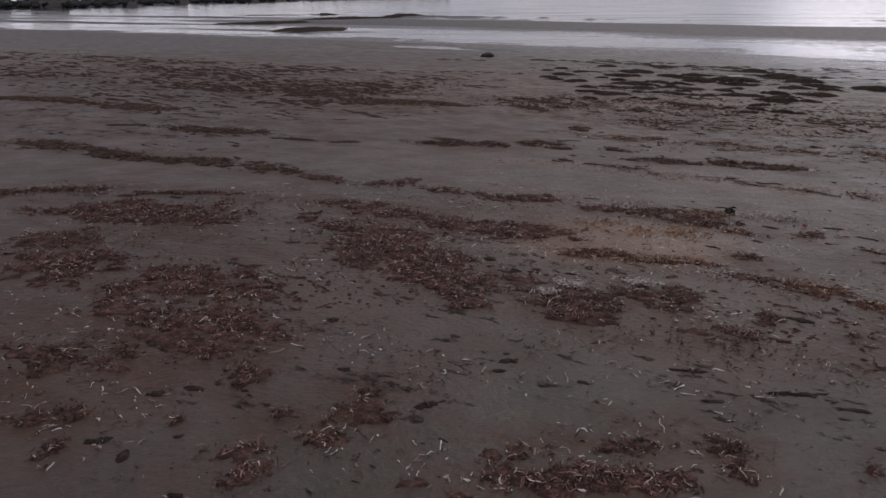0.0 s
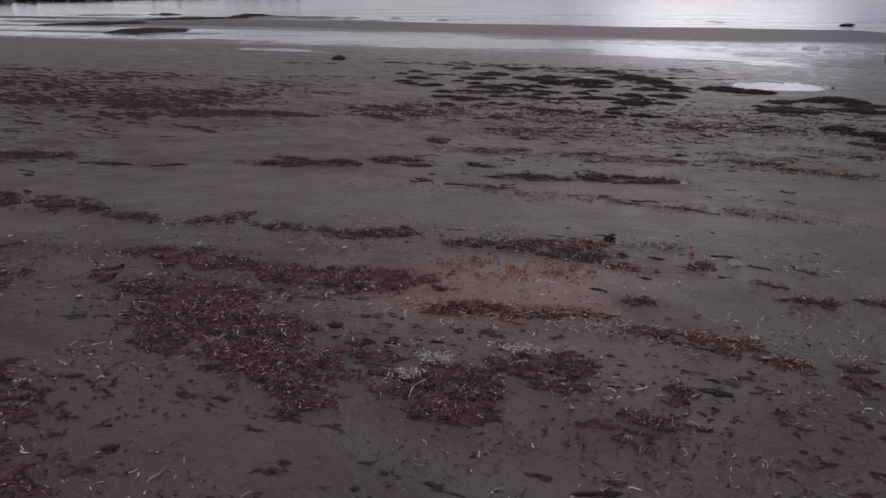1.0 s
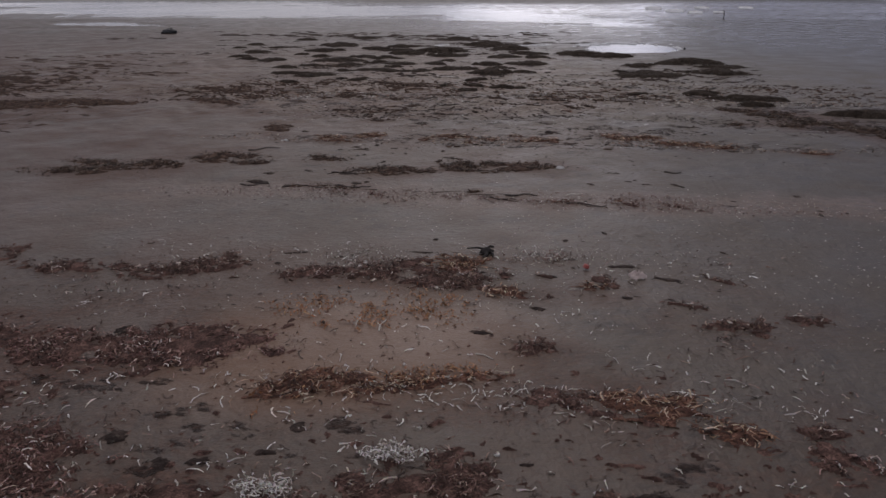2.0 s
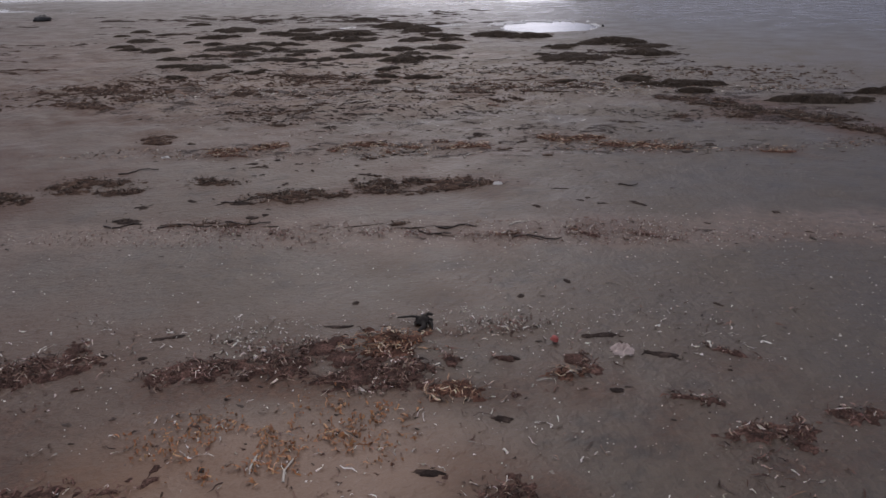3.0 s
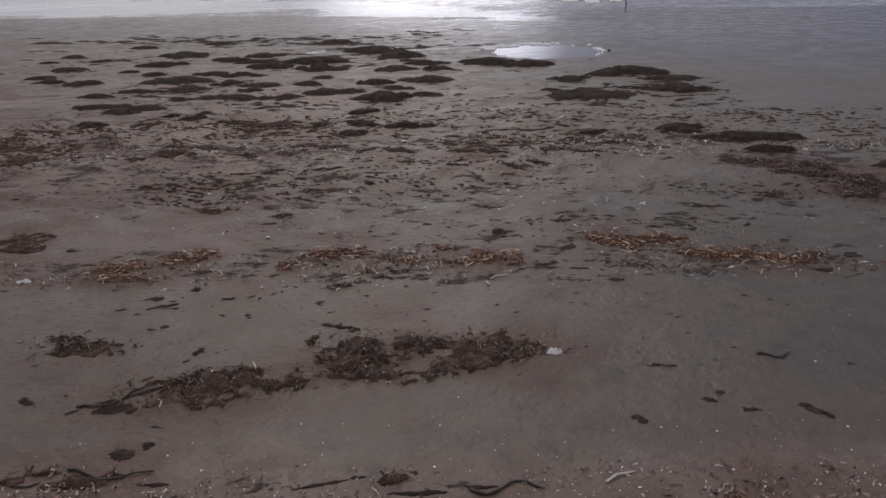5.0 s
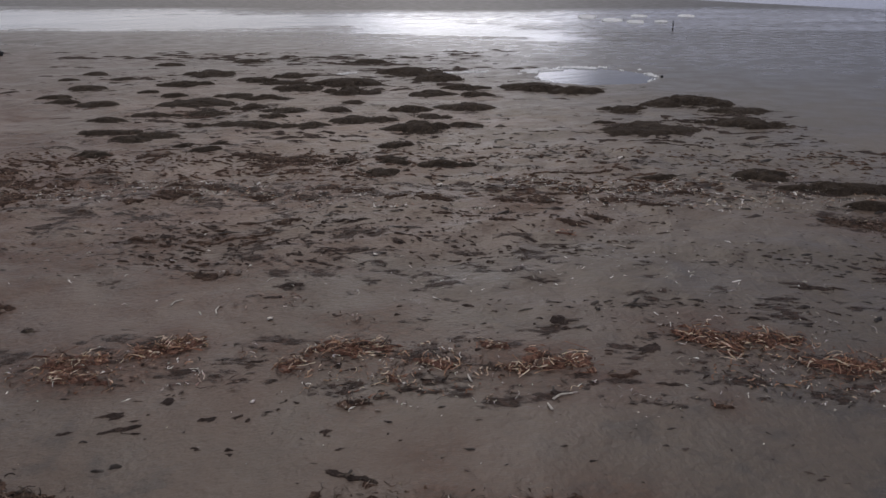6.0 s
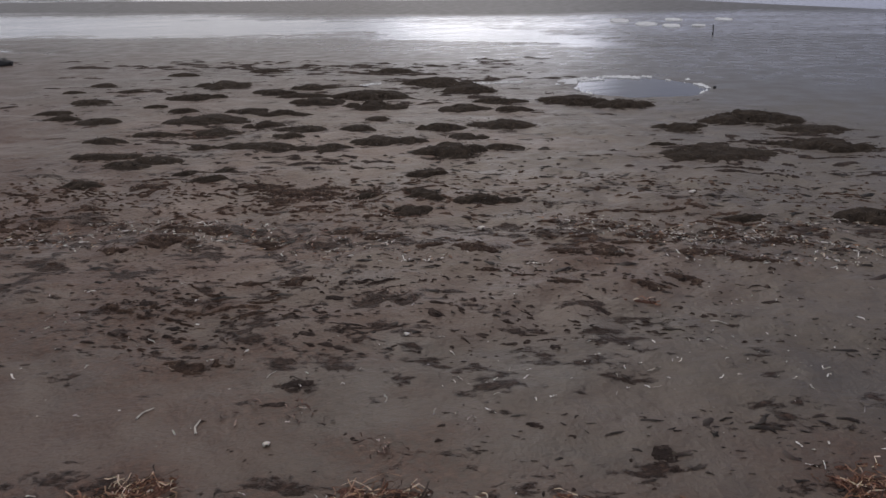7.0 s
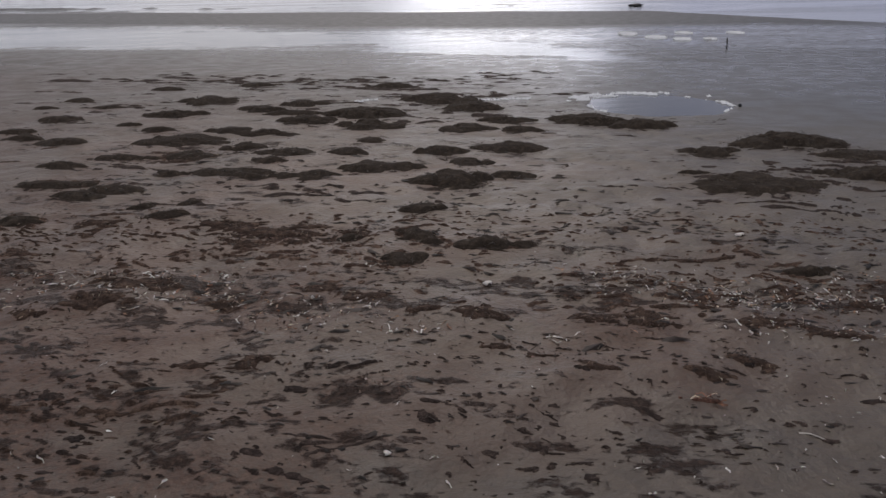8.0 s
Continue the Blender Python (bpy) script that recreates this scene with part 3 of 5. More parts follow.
def mound_field(p, q, a, b, seed, ragged):
    """How far inside a mound's rounded, tailed outline a place lies."""
    k = np.random.default_rng(900 + seed)
    r = np.hypot(p / a, q / b)
    for side in (-1, 1):
        long, slim, aside = k.uniform(0.45, 0.7), k.uniform(0.35, 0.75), k.uniform(-0.3, 0.3)
        r = np.minimum(r, np.hypot((p - side * 0.72 * a) / (long * a), (q - aside * b) / (slim * b)))
    soft = fbm(p * 1.6 / a + 31 * seed, q * 1.3 / b, seed, 3) - 0.5
    fine = fbm(p * 9 + 7 * seed, q * 20, seed + 3, 4) - 0.5
    return 0.86 - r + ragged * (0.9 * soft + 1.15 * fine)


def mound_mesh(cx, cy, a, b, turn, tall, ragged, step, seed, whole=False, rounded=False):
    """A low heap: a height field inside a torn outline, sunk at its rim into the sand."""
    nx, ny = max(int(2.8 * a / step), 5), max(int(2.8 * b / step), 5)
    p, q = np.meshgrid(np.linspace(-1.4 * a, 1.4 * a, nx), np.linspace(-1.4 * b, 1.4 * b, ny))
    field = mound_field(p, q, a, b, seed, ragged) if rounded else heap_field(p, q, a, b, seed, ragged, 0.3 if whole else 0.8)
    c, s = math.cos(radians(turn)), math.sin(radians(turn))
    x, y = cx + p * c - q * s, cy + p * s + q * c
    lumps = (0.80 + 0.4 * fbm(x * 4, y * 4, seed + 5, 3) if rounded else 0.35 + 0.85 * fbm(x * 9, y * 9, seed + 5, 3)) + 0.35 * (value_noise(x * 40, y * 40, seed + 6) - 0.5) * (0.5 if rounded else 1.0)
    rise = np.clip(field * 1.6, 0, 1) ** 0.7
    if rounded:
        rise = smooth(0, 0.5, field) * (0.45 + 0.55 * np.clip(1 - np.hypot(p / (1.1 * a), q / (1.1 * b)) ** 2, 0, 1))
    z = sand_height(x, y) + np.where(field > 0, tall * rise * lumps, -0.012)
    keep = np.maximum(np.maximum(field[:-1, :-1], field[1:, :-1]), np.maximum(field[:-1, 1:], field[1:, 1:])) > 0
    k = np.arange(nx * ny).reshape(ny, nx)
    main = biggest(keep)
    base = float(sand_height(cx, cy))
    points = np.stack([x.ravel() - cx, y.ravel() - cy, z.ravel() - base], 1)
    return [cells(points, k, held) for held in ((main,) if whole else (main, keep & ~main)) if held.any()]


def cells(points, k, keep):
    """The kept cells of a grid as vertices and faces."""
    faces = np.stack([k[:-1, :-1][keep], k[:-1, 1:][keep], k[1:, 1:][keep], k[1:, :-1][keep]], 1)
    used = np.unique(faces)
    back = np.full(len(points), -1)
    back[used] = np.arange(len(used))
    return points[used], back[faces]


def strewn(cx, cy, a, b, turn, count, seed, ragged, tall, long, wide, spread=1.45, patchy=0.0):
    """Leaf strips lying over a heap or over bare sand, thinning out at the rim."""
    p, q = inside(int(count * 2.2) + 8, a * spread, b * spread, 0.6)
    field = heap_field(p, q, a, b, seed, ragged)
    keep = (field + 0.45 > rng.uniform(0, 0.95, len(p))) & (fbm(p * 7 + seed, q * 7, seed + 9, 2) > patchy)
    p, q, field = p[keep][:count], q[keep][:count], field[keep][:count]
    n = len(p)
    c, s = math.cos(radians(turn)), math.sin(radians(turn))
    x, y = p * c - q * s, p * s + q * c
    lumps = 0.35 + 0.85 * fbm((cx + x) * 9, (cy + y) * 9, seed + 5, 3)
    z = sand_height(cx + x, cy + y) - float(sand_height(cx, cy)) + np.where(field > 0, tall * np.clip(field * 1.6, 0, 1) ** 0.7 * lumps, 0) + rng.uniform(0.002, 0.012, n)
    return ribbons(x, y, z, rng.uniform(*long, n), rng.uniform(*wide, n), rng.uniform(0, 2 * np.pi, n), rng.uniform(0.0, 0.016, n), rng.normal(0, 1.1, n))


counter = [0]
dusted, covered = [], []


def off_path(x, y):
    """Distance from the line along which one walks down the beach."""
    k = min(max((0.25 * (x - 0.9) + 0.97 * (y - 1.0)) / 8.0, 0.0), 1.0)
    return math.hypot(x - 0.9 - 2.0 * k, y - 1.0 - 7.75 * k)



def heap(name, label, category, group, cx, cy, a, b, turn, tall, ragged, mat, leaf, per_area, long, wide, patchy=0.0):
    counter[0] += 1
    seed = counter[0]
    away = off_path(cx, cy)
    step = 0.012 if away < 3.2 else 0.02 if away < 6.5 else 0.035 if away < 12 else 0.07 if away < 30 else 0.5
    made = mound_mesh(cx, cy, a, b, turn, tall, ragged, min(step, b / 4, a / 4), seed, name == "seaweed_scrap", name == "seaweed_mound")
    if not made:
        return
    ob = part(name, *[m.tolist() for m in made[0]], mat)
    ob.location = (cx, cy, float(sand_height(cx, cy)))
    tagged(ob, label, category, group)
    if len(made) > 1:
        tagged(part("torn_fringe", *[m.tolist() for m in made[1]], mat, ob), kind="stuff")
    count = int(3.1 * a * b * per_area * (1.0 if away < 7 else 0.5 if away < 12 else 0.2))
    if count > 2 and away < 30:
        verts, faces = strewn(cx, cy, a, b, turn, count, seed, ragged, tall, long, wide, patchy=patchy)
        tagged(part("loose_litter", verts.tolist(), faces.tolist(), leaf, ob), kind="stuff")


def mound(cx, cy, a, b, turn, tall=0.2):
    big = a > 0.45
    far = cy > 40
    heap("seaweed_mound", "broad olive-black mound of wet seaweed on the sand" if big else "small olive-black heap of wet seaweed on the sand",
         "seaweed", "dark seaweed mounds", cx, cy, a, b, turn, tall, 0.95, MOUND, LEAF_DARK, 420, (0.02, 0.05), (0.005, 0.011))
    if not far:
        dusted.append((cx, cy, 0.8 * a, 0.8 * b, turn, 0.3))
        covered.append((cx, cy, a, b, turn, 0.62))


def mat(cx, cy, a, b, turn):
    heap("seaweed_mat", "torn dark brown mat of dead seaweed lying on damp sand", "seaweed", "brown seaweed mats",
         cx, cy, a, b, turn, min(0.035, 0.008 + 0.06 * b), 1.1 + min(0.5, a / b / 14), *((UMBER, LEAF_UMBER) if cy > 11 and cx > 2.2 else (BARK, LEAF_UMBER) if cy > 7.6 else (MAT, LEAF_BROWN)), 3600 if cy < 11 else 900, (0.012, 0.055), (0.0025, 0.0070), 0.36)
    dusted.append((cx, cy, a, b, turn, 0.75 if cy < 10.5 else 0.4))


def tangle(cx, cy, a, b, turn):
    heap("seaweed_tangle", "russet tangle of dry seaweed strands with pale stalks", "seaweed", "russet seaweed tangles",
         cx, cy, a, b, turn, min(0.030, 0.008 + 0.06 * b), 1.25, RUST, LEAF_RUST, 3000, (0.02, 0.085) if cy < 9 else (0.03, 0.11), (0.003, 0.0075))
    dusted.append((cx, cy, a, b, turn, 0.85 if cy < 10.5 else 0.4))


def maroon(cx, cy, a, b, turn):
    heap("seaweed_tangle", "maroon litter of dead seaweed strips with pale flecks", "seaweed", "maroon seaweed litter",
         cx, cy, a, b, turn, min(0.028, 0.008 + 0.05 * b), 1.35, *((UMBER, LEAF_UMBER) if cy > 8 and cx > 2.2 else (MAT, LEAF_MAROON)), 4000 if cy < 11 else 1100, (0.012, 0.055), (0.0025, 0.0072), 0.40)
    dusted.append((cx, cy, a, b, turn, 0.85 if cy < 10.5 else 0.4))


def scrap(cx, cy, a, b, turn):
    heap("seaweed_scrap", "flat black scrap of seaweed stuck to the sand", "seaweed", "seaweed scraps",
         cx, cy, a, b, turn, min(0.009, 0.004 + 0.05 * b), 0.75 + min(0.5, a / b / 14), SCRAP, LEAF_DARK, 500, (0.02, 0.06), (0.004, 0.009))


def loose(name, label, group, leaf, per_area, long, wide, cx, cy, a, b, turn, raised=0.0):
    counter[0] += 1
    verts, faces = strewn(cx, cy, a, b, turn, int(3.1 * a * b * per_area), counter[0], 0.9, 0.0, long, wide, patchy=0.45)
    if len(faces) == 0:
        return
    ob = part(name, verts.tolist(), faces.tolist(), leaf)
    ob.location = (cx, cy, float(sand_height(cx, cy)) + raised)
    tagged(ob, label, "seaweed", group, "stuff")


def spread(*place):
    loose("leaf_litter", "thin scatter of brown seaweed strips over bare sand", "leaf litter", LEAF_BROWN, 700, (0.014, 0.065), (0.003, 0.008), *place)
    dusted.append((*place, 0.35))


def crumbs(*place):
    loose("leaf_crumbs", "orange crumbs of dry seaweed over rust-coloured sand", "leaf litter", LEAF_ORANGE, 3000, (0.010, 0.035), (0.004, 0.009), *place)


def crushed(*place):
    loose("shell_litter", "pinkish litter of crushed shell and weed crumbs on sand", "leaf litter", LEAF_PINK, 3600, (0.008, 0.026), (0.004, 0.010), *place)
    dusted.append((*place, 0.35))


def bleached(*place):
    loose("bleached_strands", "matted bleached white seaweed fibres", "leaf litter", LEAF_PALE, 8500, (0.012, 0.042), (0.003, 0.007), *place, 0.014)


# stretches of shredded weed: seaward and shoreward middle, half widths, thickness
SHREDDED = [
    (4.2, 0.5, 1.3, 1.2, 0.42), (3.3, -1.6, 1.0, 1.4, 0.50),
    (19.5, -3.0, 5.0, 7.0, 0.54), (15.4, -3.8, 1.0, 2.8, 0.62), (13.35, -0.5, 0.5, 5.5, 0.70), (13.9, -0.5, 1.4, 4.6, 0.52),
    (13.0, -3.4, 1.5, 2.2, 0.67), (12.2, -2.2, 0.9, 1.7, 0.65), (11.8, -1.2, 0.9, 2.4, 0.61), (12.6, 3.2, 0.8, 2.0, 0.72),
    (13.0, -12.0, 5.0, 8.0, 0.62), (8.0, -9.0, 2.0, 4.0, 0.60), (4.5, -1.6, 2.0, 2.6, 0.48), (10.4, -0.5, 0.5, 4.0, 0.62),
    (11.15, 1.0, 0.45, 1.6, 0.58), (24.0, -3.0, 1.6, 9.0, 0.60), (11.5, 3.1, 0.7, 0.9, 0.80), (8.3, 0.0, 0.25, 3.4, 0.46),
]


def dust_ground():
    """Spread the rusty dust of the wrack over the sand beside it."""
    me = bpy.data.objects["ground"].data
    xyz = np.empty(len(me.vertices) * 3, np.float32)
    me.vertices.foreach_get("co", xyz)
    x, y = xyz[0::3].astype(float), xyz[1::3].astype(float)
    near = np.nonzero((x > -30) & (x < 16) & (y > -2) & (y < 30))[0]
    x, y = x[near], y[near]
    wx, wy = 0.5 * (fbm(x * 1.7, y * 1.7, 61) - 0.5), 0.5 * (fbm(x * 1.7, y * 1.7, 63) - 0.5)
    left = np.ones(len(x))
    for cx, cy, a, b, turn, much in dusted:
        c, s = math.cos(radians(turn)), math.sin(radians(turn))
        dx, dy = x + wx - cx, y + wy - cy
        d = np.hypot((dx * c + dy * s) / (1.2 * a + 0.06), (dy * c - dx * s) / (1.5 * b + 0.08))
        left *= 1 - much * smooth(1.9, 0.5, d) * min(1.0, 0.35 + 6 * b)
    amount = np.zeros(len(me.vertices), np.float32)
    u, v = 0.407 * x + 0.914 * y, 0.914 * x - 0.407 * y
    streaks = 0.5 * fbm(u * 2.4, v * 1.1, 67) + 0.5 * fbm(u * 7, v * 3, 69)
    amount[near] = (1 - left) * (0.30 + 0.70 * smooth(0.40, 0.58, streaks))
    me.attributes.new("weed_dust", "FLOAT", "POINT").data.foreach_set("value", amount)
    most = np.zeros(len(x))
    for fu, fv, ru, rv, much in SHREDDED:
        most = np.maximum(most, much * smooth(1.25, 0.45, np.hypot((u + 0.6 * wx - fu) / ru, (v + 2 * wy - fv) / rv)))
    for cx, cy, a, b, turn, much in covered:
        c, s = math.cos(radians(turn)), math.sin(radians(turn))
        dx, dy = x + 0.3 * wx - cx, y + 0.3 * wy - cy
        most = np.maximum(most, much * smooth(1.9, 0.7, np.hypot((dx * c + dy * s) / (a + 0.05), (dy * c - dx * s) / (b + 0.05))))
    amount[:] = 0
    amount[near] = most
    me.attributes.new("weed_cover", "FLOAT", "POINT").data.foreach_set("value", amount)


def stain(*place):
    """Fine weed dust alone, with no strips to pick out."""
    dusted.append((*place, 0.85 if place[1] < 10.5 or place[0] < 0 else 0.35))


def lay(kind, places):
    for place in places:
        kind(*place)


lay(mound, [
    (3.32, 23.76, 0.27, 0.20, -25, 0.06), (4.89, 23.74, 0.31, 0.30, -25, 0.06), (7.09, 22.49, 0.40, 0.33, -25, 0.08), (7.26, 20.40, 0.56, 0.59, -24, 0.09),
    (7.43, 19.37, 0.41, 0.43, -24, 0.08), (1.96, 22.63, 0.24, 0.22, -24, 0.05), (3.88, 21.64, 0.44, 0.47, -24, 0.08), (4.51, 20.39, 0.32, 0.28, -24, 0.07),
    (5.15, 20.72, 0.35, 0.32, -24, 0.07), (1.53, 21.92, 0.16, 0.15, -24, 0.04), (2.39, 21.58, 0.23, 0.13, -24, 0.04), (3.35, 20.32, 0.37, 0.30, -24, 0.07),
    (4.90, 19.80, 0.39, 0.17, -24, 0.05), (4.94, 19.07, 0.34, 0.36, -23, 0.07), (5.79, 19.33, 0.49, 0.52, -23, 0.09), (5.56, 18.35, 0.37, 0.34, -23, 0.07),
])
lay(mound, [
    (5.34, 17.32, 0.15, 0.16, -23, 0.04), (1.83, 20.38, 0.26, 0.24, -23, 0.05), (2.75, 19.56, 0.15, 0.11, -23, 0.04), (3.08, 19.01, 0.18, 0.17, -23, 0.05),
    (3.89, 18.67, 0.25, 0.24, -23, 0.05), (4.30, 18.25, 0.34, 0.17, -23, 0.05), (1.46, 19.47, 0.22, 0.16, -23, 0.05), (1.63, 19.04, 0.19, 0.17, -23, 0.05),
    (2.04, 18.49, 0.25, 0.20, -23, 0.05), (3.34, 18.13, 0.50, 0.39, -23, 0.05), (3.38, 17.15, 0.24, 0.25, -23, 0.05), (3.94, 17.43, 0.21, 0.22, -23, 0.05),
    (2.76, 17.34, 0.33, 0.15, -23, 0.04), (4.31, 16.94, 0.25, 0.22, -23, 0.05), (4.10, 16.59, 0.16, 0.15, -23, 0.04), (4.93, 16.63, 0.18, 0.17, -23, 0.05),
])
lay(mound, [
    (4.94, 15.89, 0.25, 0.26, -22, 0.05), (5.26, 15.78, 0.15, 0.14, -22, 0.04), (5.83, 16.43, 0.26, 0.22, -23, 0.06), (2.18, 17.08, 0.20, 0.16, -22, 0.05),
    (3.18, 16.40, 0.14, 0.12, -22, 0.04), (3.68, 16.20, 0.34, 0.17, -22, 0.05), (3.82, 15.96, 0.16, 0.14, -22, 0.04), (4.13, 15.88, 0.15, 0.13, -22, 0.04),
    (4.41, 15.78, 0.18, 0.20, -22, 0.05), (2.22, 16.26, 0.32, 0.14, -22, 0.04), (2.43, 15.78, 0.20, 0.16, -22, 0.05), (2.68, 15.91, 0.20, 0.18, -22, 0.05),
    (3.29, 15.26, 0.08, 0.09, -22, 0.03), (2.94, 15.21, 0.10, 0.11, -22, 0.03), (2.08, 15.13, 0.15, 0.15, -22, 0.04), (3.11, 14.80, 0.15, 0.10, -22, 0.04),
])
lay(mound, [
    (4.25, 13.79, 0.08, 0.08, -22, 0.03), (4.96, 14.33, 0.17, 0.16, -22, 0.04), (4.65, 13.69, 0.12, 0.13, -22, 0.04), (4.70, 13.45, 0.07, 0.06, -22, 0.03),
    (4.44, 13.24, 0.14, 0.11, -22, 0.04), (7.31, 17.99, 0.30, 0.28, -23, 0.06), (7.18, 17.24, 0.24, 0.21, -23, 0.05), (6.65, 17.64, 0.32, 0.28, -23, 0.05),
    (8.32, 17.55, 0.45, 0.48, -23, 0.08), (8.74, 17.00, 0.38, 0.40, -23, 0.07), (6.60, 16.34, 0.32, 0.30, -23, 0.05), (5.93, 15.77, 0.20, 0.21, -22, 0.05),
    (5.50, 15.10, 0.33, 0.32, -22, 0.07), (6.06, 15.14, 0.18, 0.17, -22, 0.05), (8.39, 15.32, 0.28, 0.24, -23, 0.06), (9.47, 15.45, 0.52, 0.56, -23, 0.09),
])
lay(mound, [
    (7.57, 14.54, 0.13, 0.07, -22, 0.03), (7.83, 14.02, 0.47, 0.36, -22, 0.05), (9.63, 14.66, 0.37, 0.29, -23, 0.05), (8.77, 14.14, 0.16, 0.12, -22, 0.04),
    (9.08, 13.83, 0.37, 0.39, -22, 0.07), (5.10, 13.32, 0.22, 0.15, -22, 0.05), (6.60, 12.19, 0.13, 0.06, -22, 0.03), (7.40, 11.83, 0.21, 0.18, -22, 0.05),
    (7.70, 11.20, 0.46, 0.14, -28, 0.06), (8.26, 9.70, 0.50, 0.20, -31, 0.07), (9.30, 9.65, 0.43, 0.14, -31, 0.08), (7.47, 10.76, 0.22, 0.07, -28, 0.05),
])
lay(mound, [
    (-13.44, 53.48, 1.98, 4.32, 3), (-20.48, 66.25, 3.34, 2.11, 26), (-16.82, 80.63, 4.65, 2.56, 47), (-12.48, 90.41, 2.43, 2.55, 37),
    (-28.61, 100.81, 5.72, 2.41, 23),
])
lay(mat, [
    (-1.07, 2.96, 0.17, 0.07, 18), (-0.57, 2.97, 0.03, 0.05, -13), (0.42, 2.64, 0.06, 0.03, 11), (-1.37, 3.45, 0.28, 0.20, -0),
    (-0.18, 3.07, 0.06, 0.04, 6), (0.15, 3.10, 0.12, 0.13, 34), (0.78, 2.86, 0.05, 0.05, 6), (0.14, 3.27, 0.07, 0.06, 26),
    (1.20, 2.94, 0.12, 0.05, 6), (1.58, 2.85, 0.06, 0.07, 6), (1.58, 2.98, 0.13, 0.07, 15), (2.05, 2.88, 0.04, 0.06, -18),
    (-2.49, 5.22, 0.34, 0.21, 12), (1.71, 4.07, 0.11, 0.04, -14), (1.25, 4.30, 0.08, 0.10, -23), (-0.28, 5.01, 0.14, 0.07, -11),
])
lay(mat, [
    (2.10, 4.01, 0.04, 0.02, -10), (1.84, 4.13, 0.07, 0.06, -4), (1.78, 4.26, 0.05, 0.04, -10), (1.13, 4.56, 0.20, 0.14, -16),
    (2.53, 3.98, 0.09, 0.03, -8), (1.60, 4.42, 0.12, 0.07, -20), (0.81, 4.78, 0.14, 0.06, -20), (-0.36, 5.36, 0.21, 0.15, -18),
    (2.48, 4.11, 0.08, 0.05, -10), (-3.28, 6.73, 0.53, 0.15, 23), (2.12, 4.33, 0.07, 0.12, -26), (1.58, 4.60, 0.26, 0.15, -6),
    (0.36, 5.22, 0.07, 0.04, 12), (-2.24, 6.70, 0.53, 0.07, 10), (3.03, 4.48, 0.08, 0.05, -2), (2.18, 4.97, 0.20, 0.09, -27),
])
lay(mat, [
    (-0.03, 6.19, 0.23, 0.08, -16), (-0.64, 6.54, 0.33, 0.07, -7), (2.31, 5.42, 0.09, 0.09, 1), (-4.76, 8.87, 0.80, 0.25, -19),
    (3.36, 5.27, 0.07, 0.10, -42), (-3.52, 8.34, 0.61, 0.18, -17), (3.25, 5.35, 0.13, 0.06, -20), (3.67, 5.27, 0.12, 0.06, -20),
    (-2.67, 8.16, 0.49, 0.20, -6), (-1.06, 7.45, 0.26, 0.10, -26), (3.20, 5.61, 0.10, 0.04, -35), (2.59, 5.92, 0.03, 0.02, -21),
    (-1.85, 7.92, 0.47, 0.19, -21), (0.06, 7.13, 0.24, 0.09, -19), (2.20, 6.19, 0.13, 0.06, -14), (-0.40, 7.37, 0.27, 0.12, 33),
])
lay(mat, [
    (1.34, 6.62, 0.09, 0.08, 13), (0.77, 6.89, 0.41, 0.16, -3), (2.16, 6.29, 0.22, 0.09, -14), (1.81, 6.49, 0.18, 0.08, -19),
    (1.54, 6.63, 0.15, 0.06, -11), (2.31, 6.29, 0.10, 0.06, -36), (2.95, 6.05, 0.11, 0.04, -86), (2.48, 6.27, 0.05, 0.05, -37),
    (2.69, 6.18, 0.05, 0.02, -36), (1.79, 6.58, 0.14, 0.05, -20), (3.57, 5.81, 0.10, 0.03, -60), (1.01, 6.98, 0.06, 0.11, -9),
    (2.02, 6.58, 0.13, 0.07, -6), (-3.41, 10.32, 0.83, 0.22, -12), (2.85, 7.95, 0.05, 0.03, -2), (1.52, 8.57, 0.10, 0.02, -21),
])
lay(mat, [
    (1.91, 8.40, 0.07, 0.03, -17), (1.69, 8.50, 0.04, 0.02, -19), (2.38, 8.19, 0.04, 0.02, -16), (1.92, 8.40, 0.12, 0.04, -13),
    (1.73, 8.52, 0.10, 0.03, -17), (0.01, 9.69, 0.55, 0.18, -10), (2.39, 8.84, 0.31, 0.13, -22), (-0.09, 9.95, 0.25, 0.12, -33),
    (0.38, 9.78, 0.18, 0.12, -13), (2.30, 8.93, 0.14, 0.04, 3), (3.01, 8.62, 0.26, 0.05, -28), (-7.57, 13.34, 1.06, 0.39, -16),
    (1.21, 9.52, 0.26, 0.08, -22), (2.88, 8.80, 0.07, 0.05, 1), (3.48, 8.60, 0.31, 0.19, -25), (-5.56, 12.63, 1.03, 0.31, -14),
])
lay(mat, [
    (3.63, 8.55, 0.17, 0.07, -24), (3.03, 8.87, 0.19, 0.20, -29), (3.39, 8.73, 0.21, 0.08, -27), (0.94, 9.84, 0.20, 0.20, -29),
    (1.25, 9.74, 0.17, 0.08, -33), (1.92, 9.46, 0.22, 0.08, -32), (4.50, 8.99, 0.04, 0.02, -31), (3.17, 9.59, 0.09, 0.03, -6),
    (4.32, 9.37, 0.08, 0.03, -8), (1.61, 11.15, 0.16, 0.18, -27), (2.75, 11.34, 0.16, 0.07, -28), (6.95, 9.51, 0.19, 0.14, -49),
    (6.47, 9.80, 0.11, 0.09, -46), (7.37, 9.75, 0.13, 0.17, -46), (-1.59, 13.79, 1.24, 0.33, -7), (3.06, 11.77, 0.07, 0.04, -21),
])
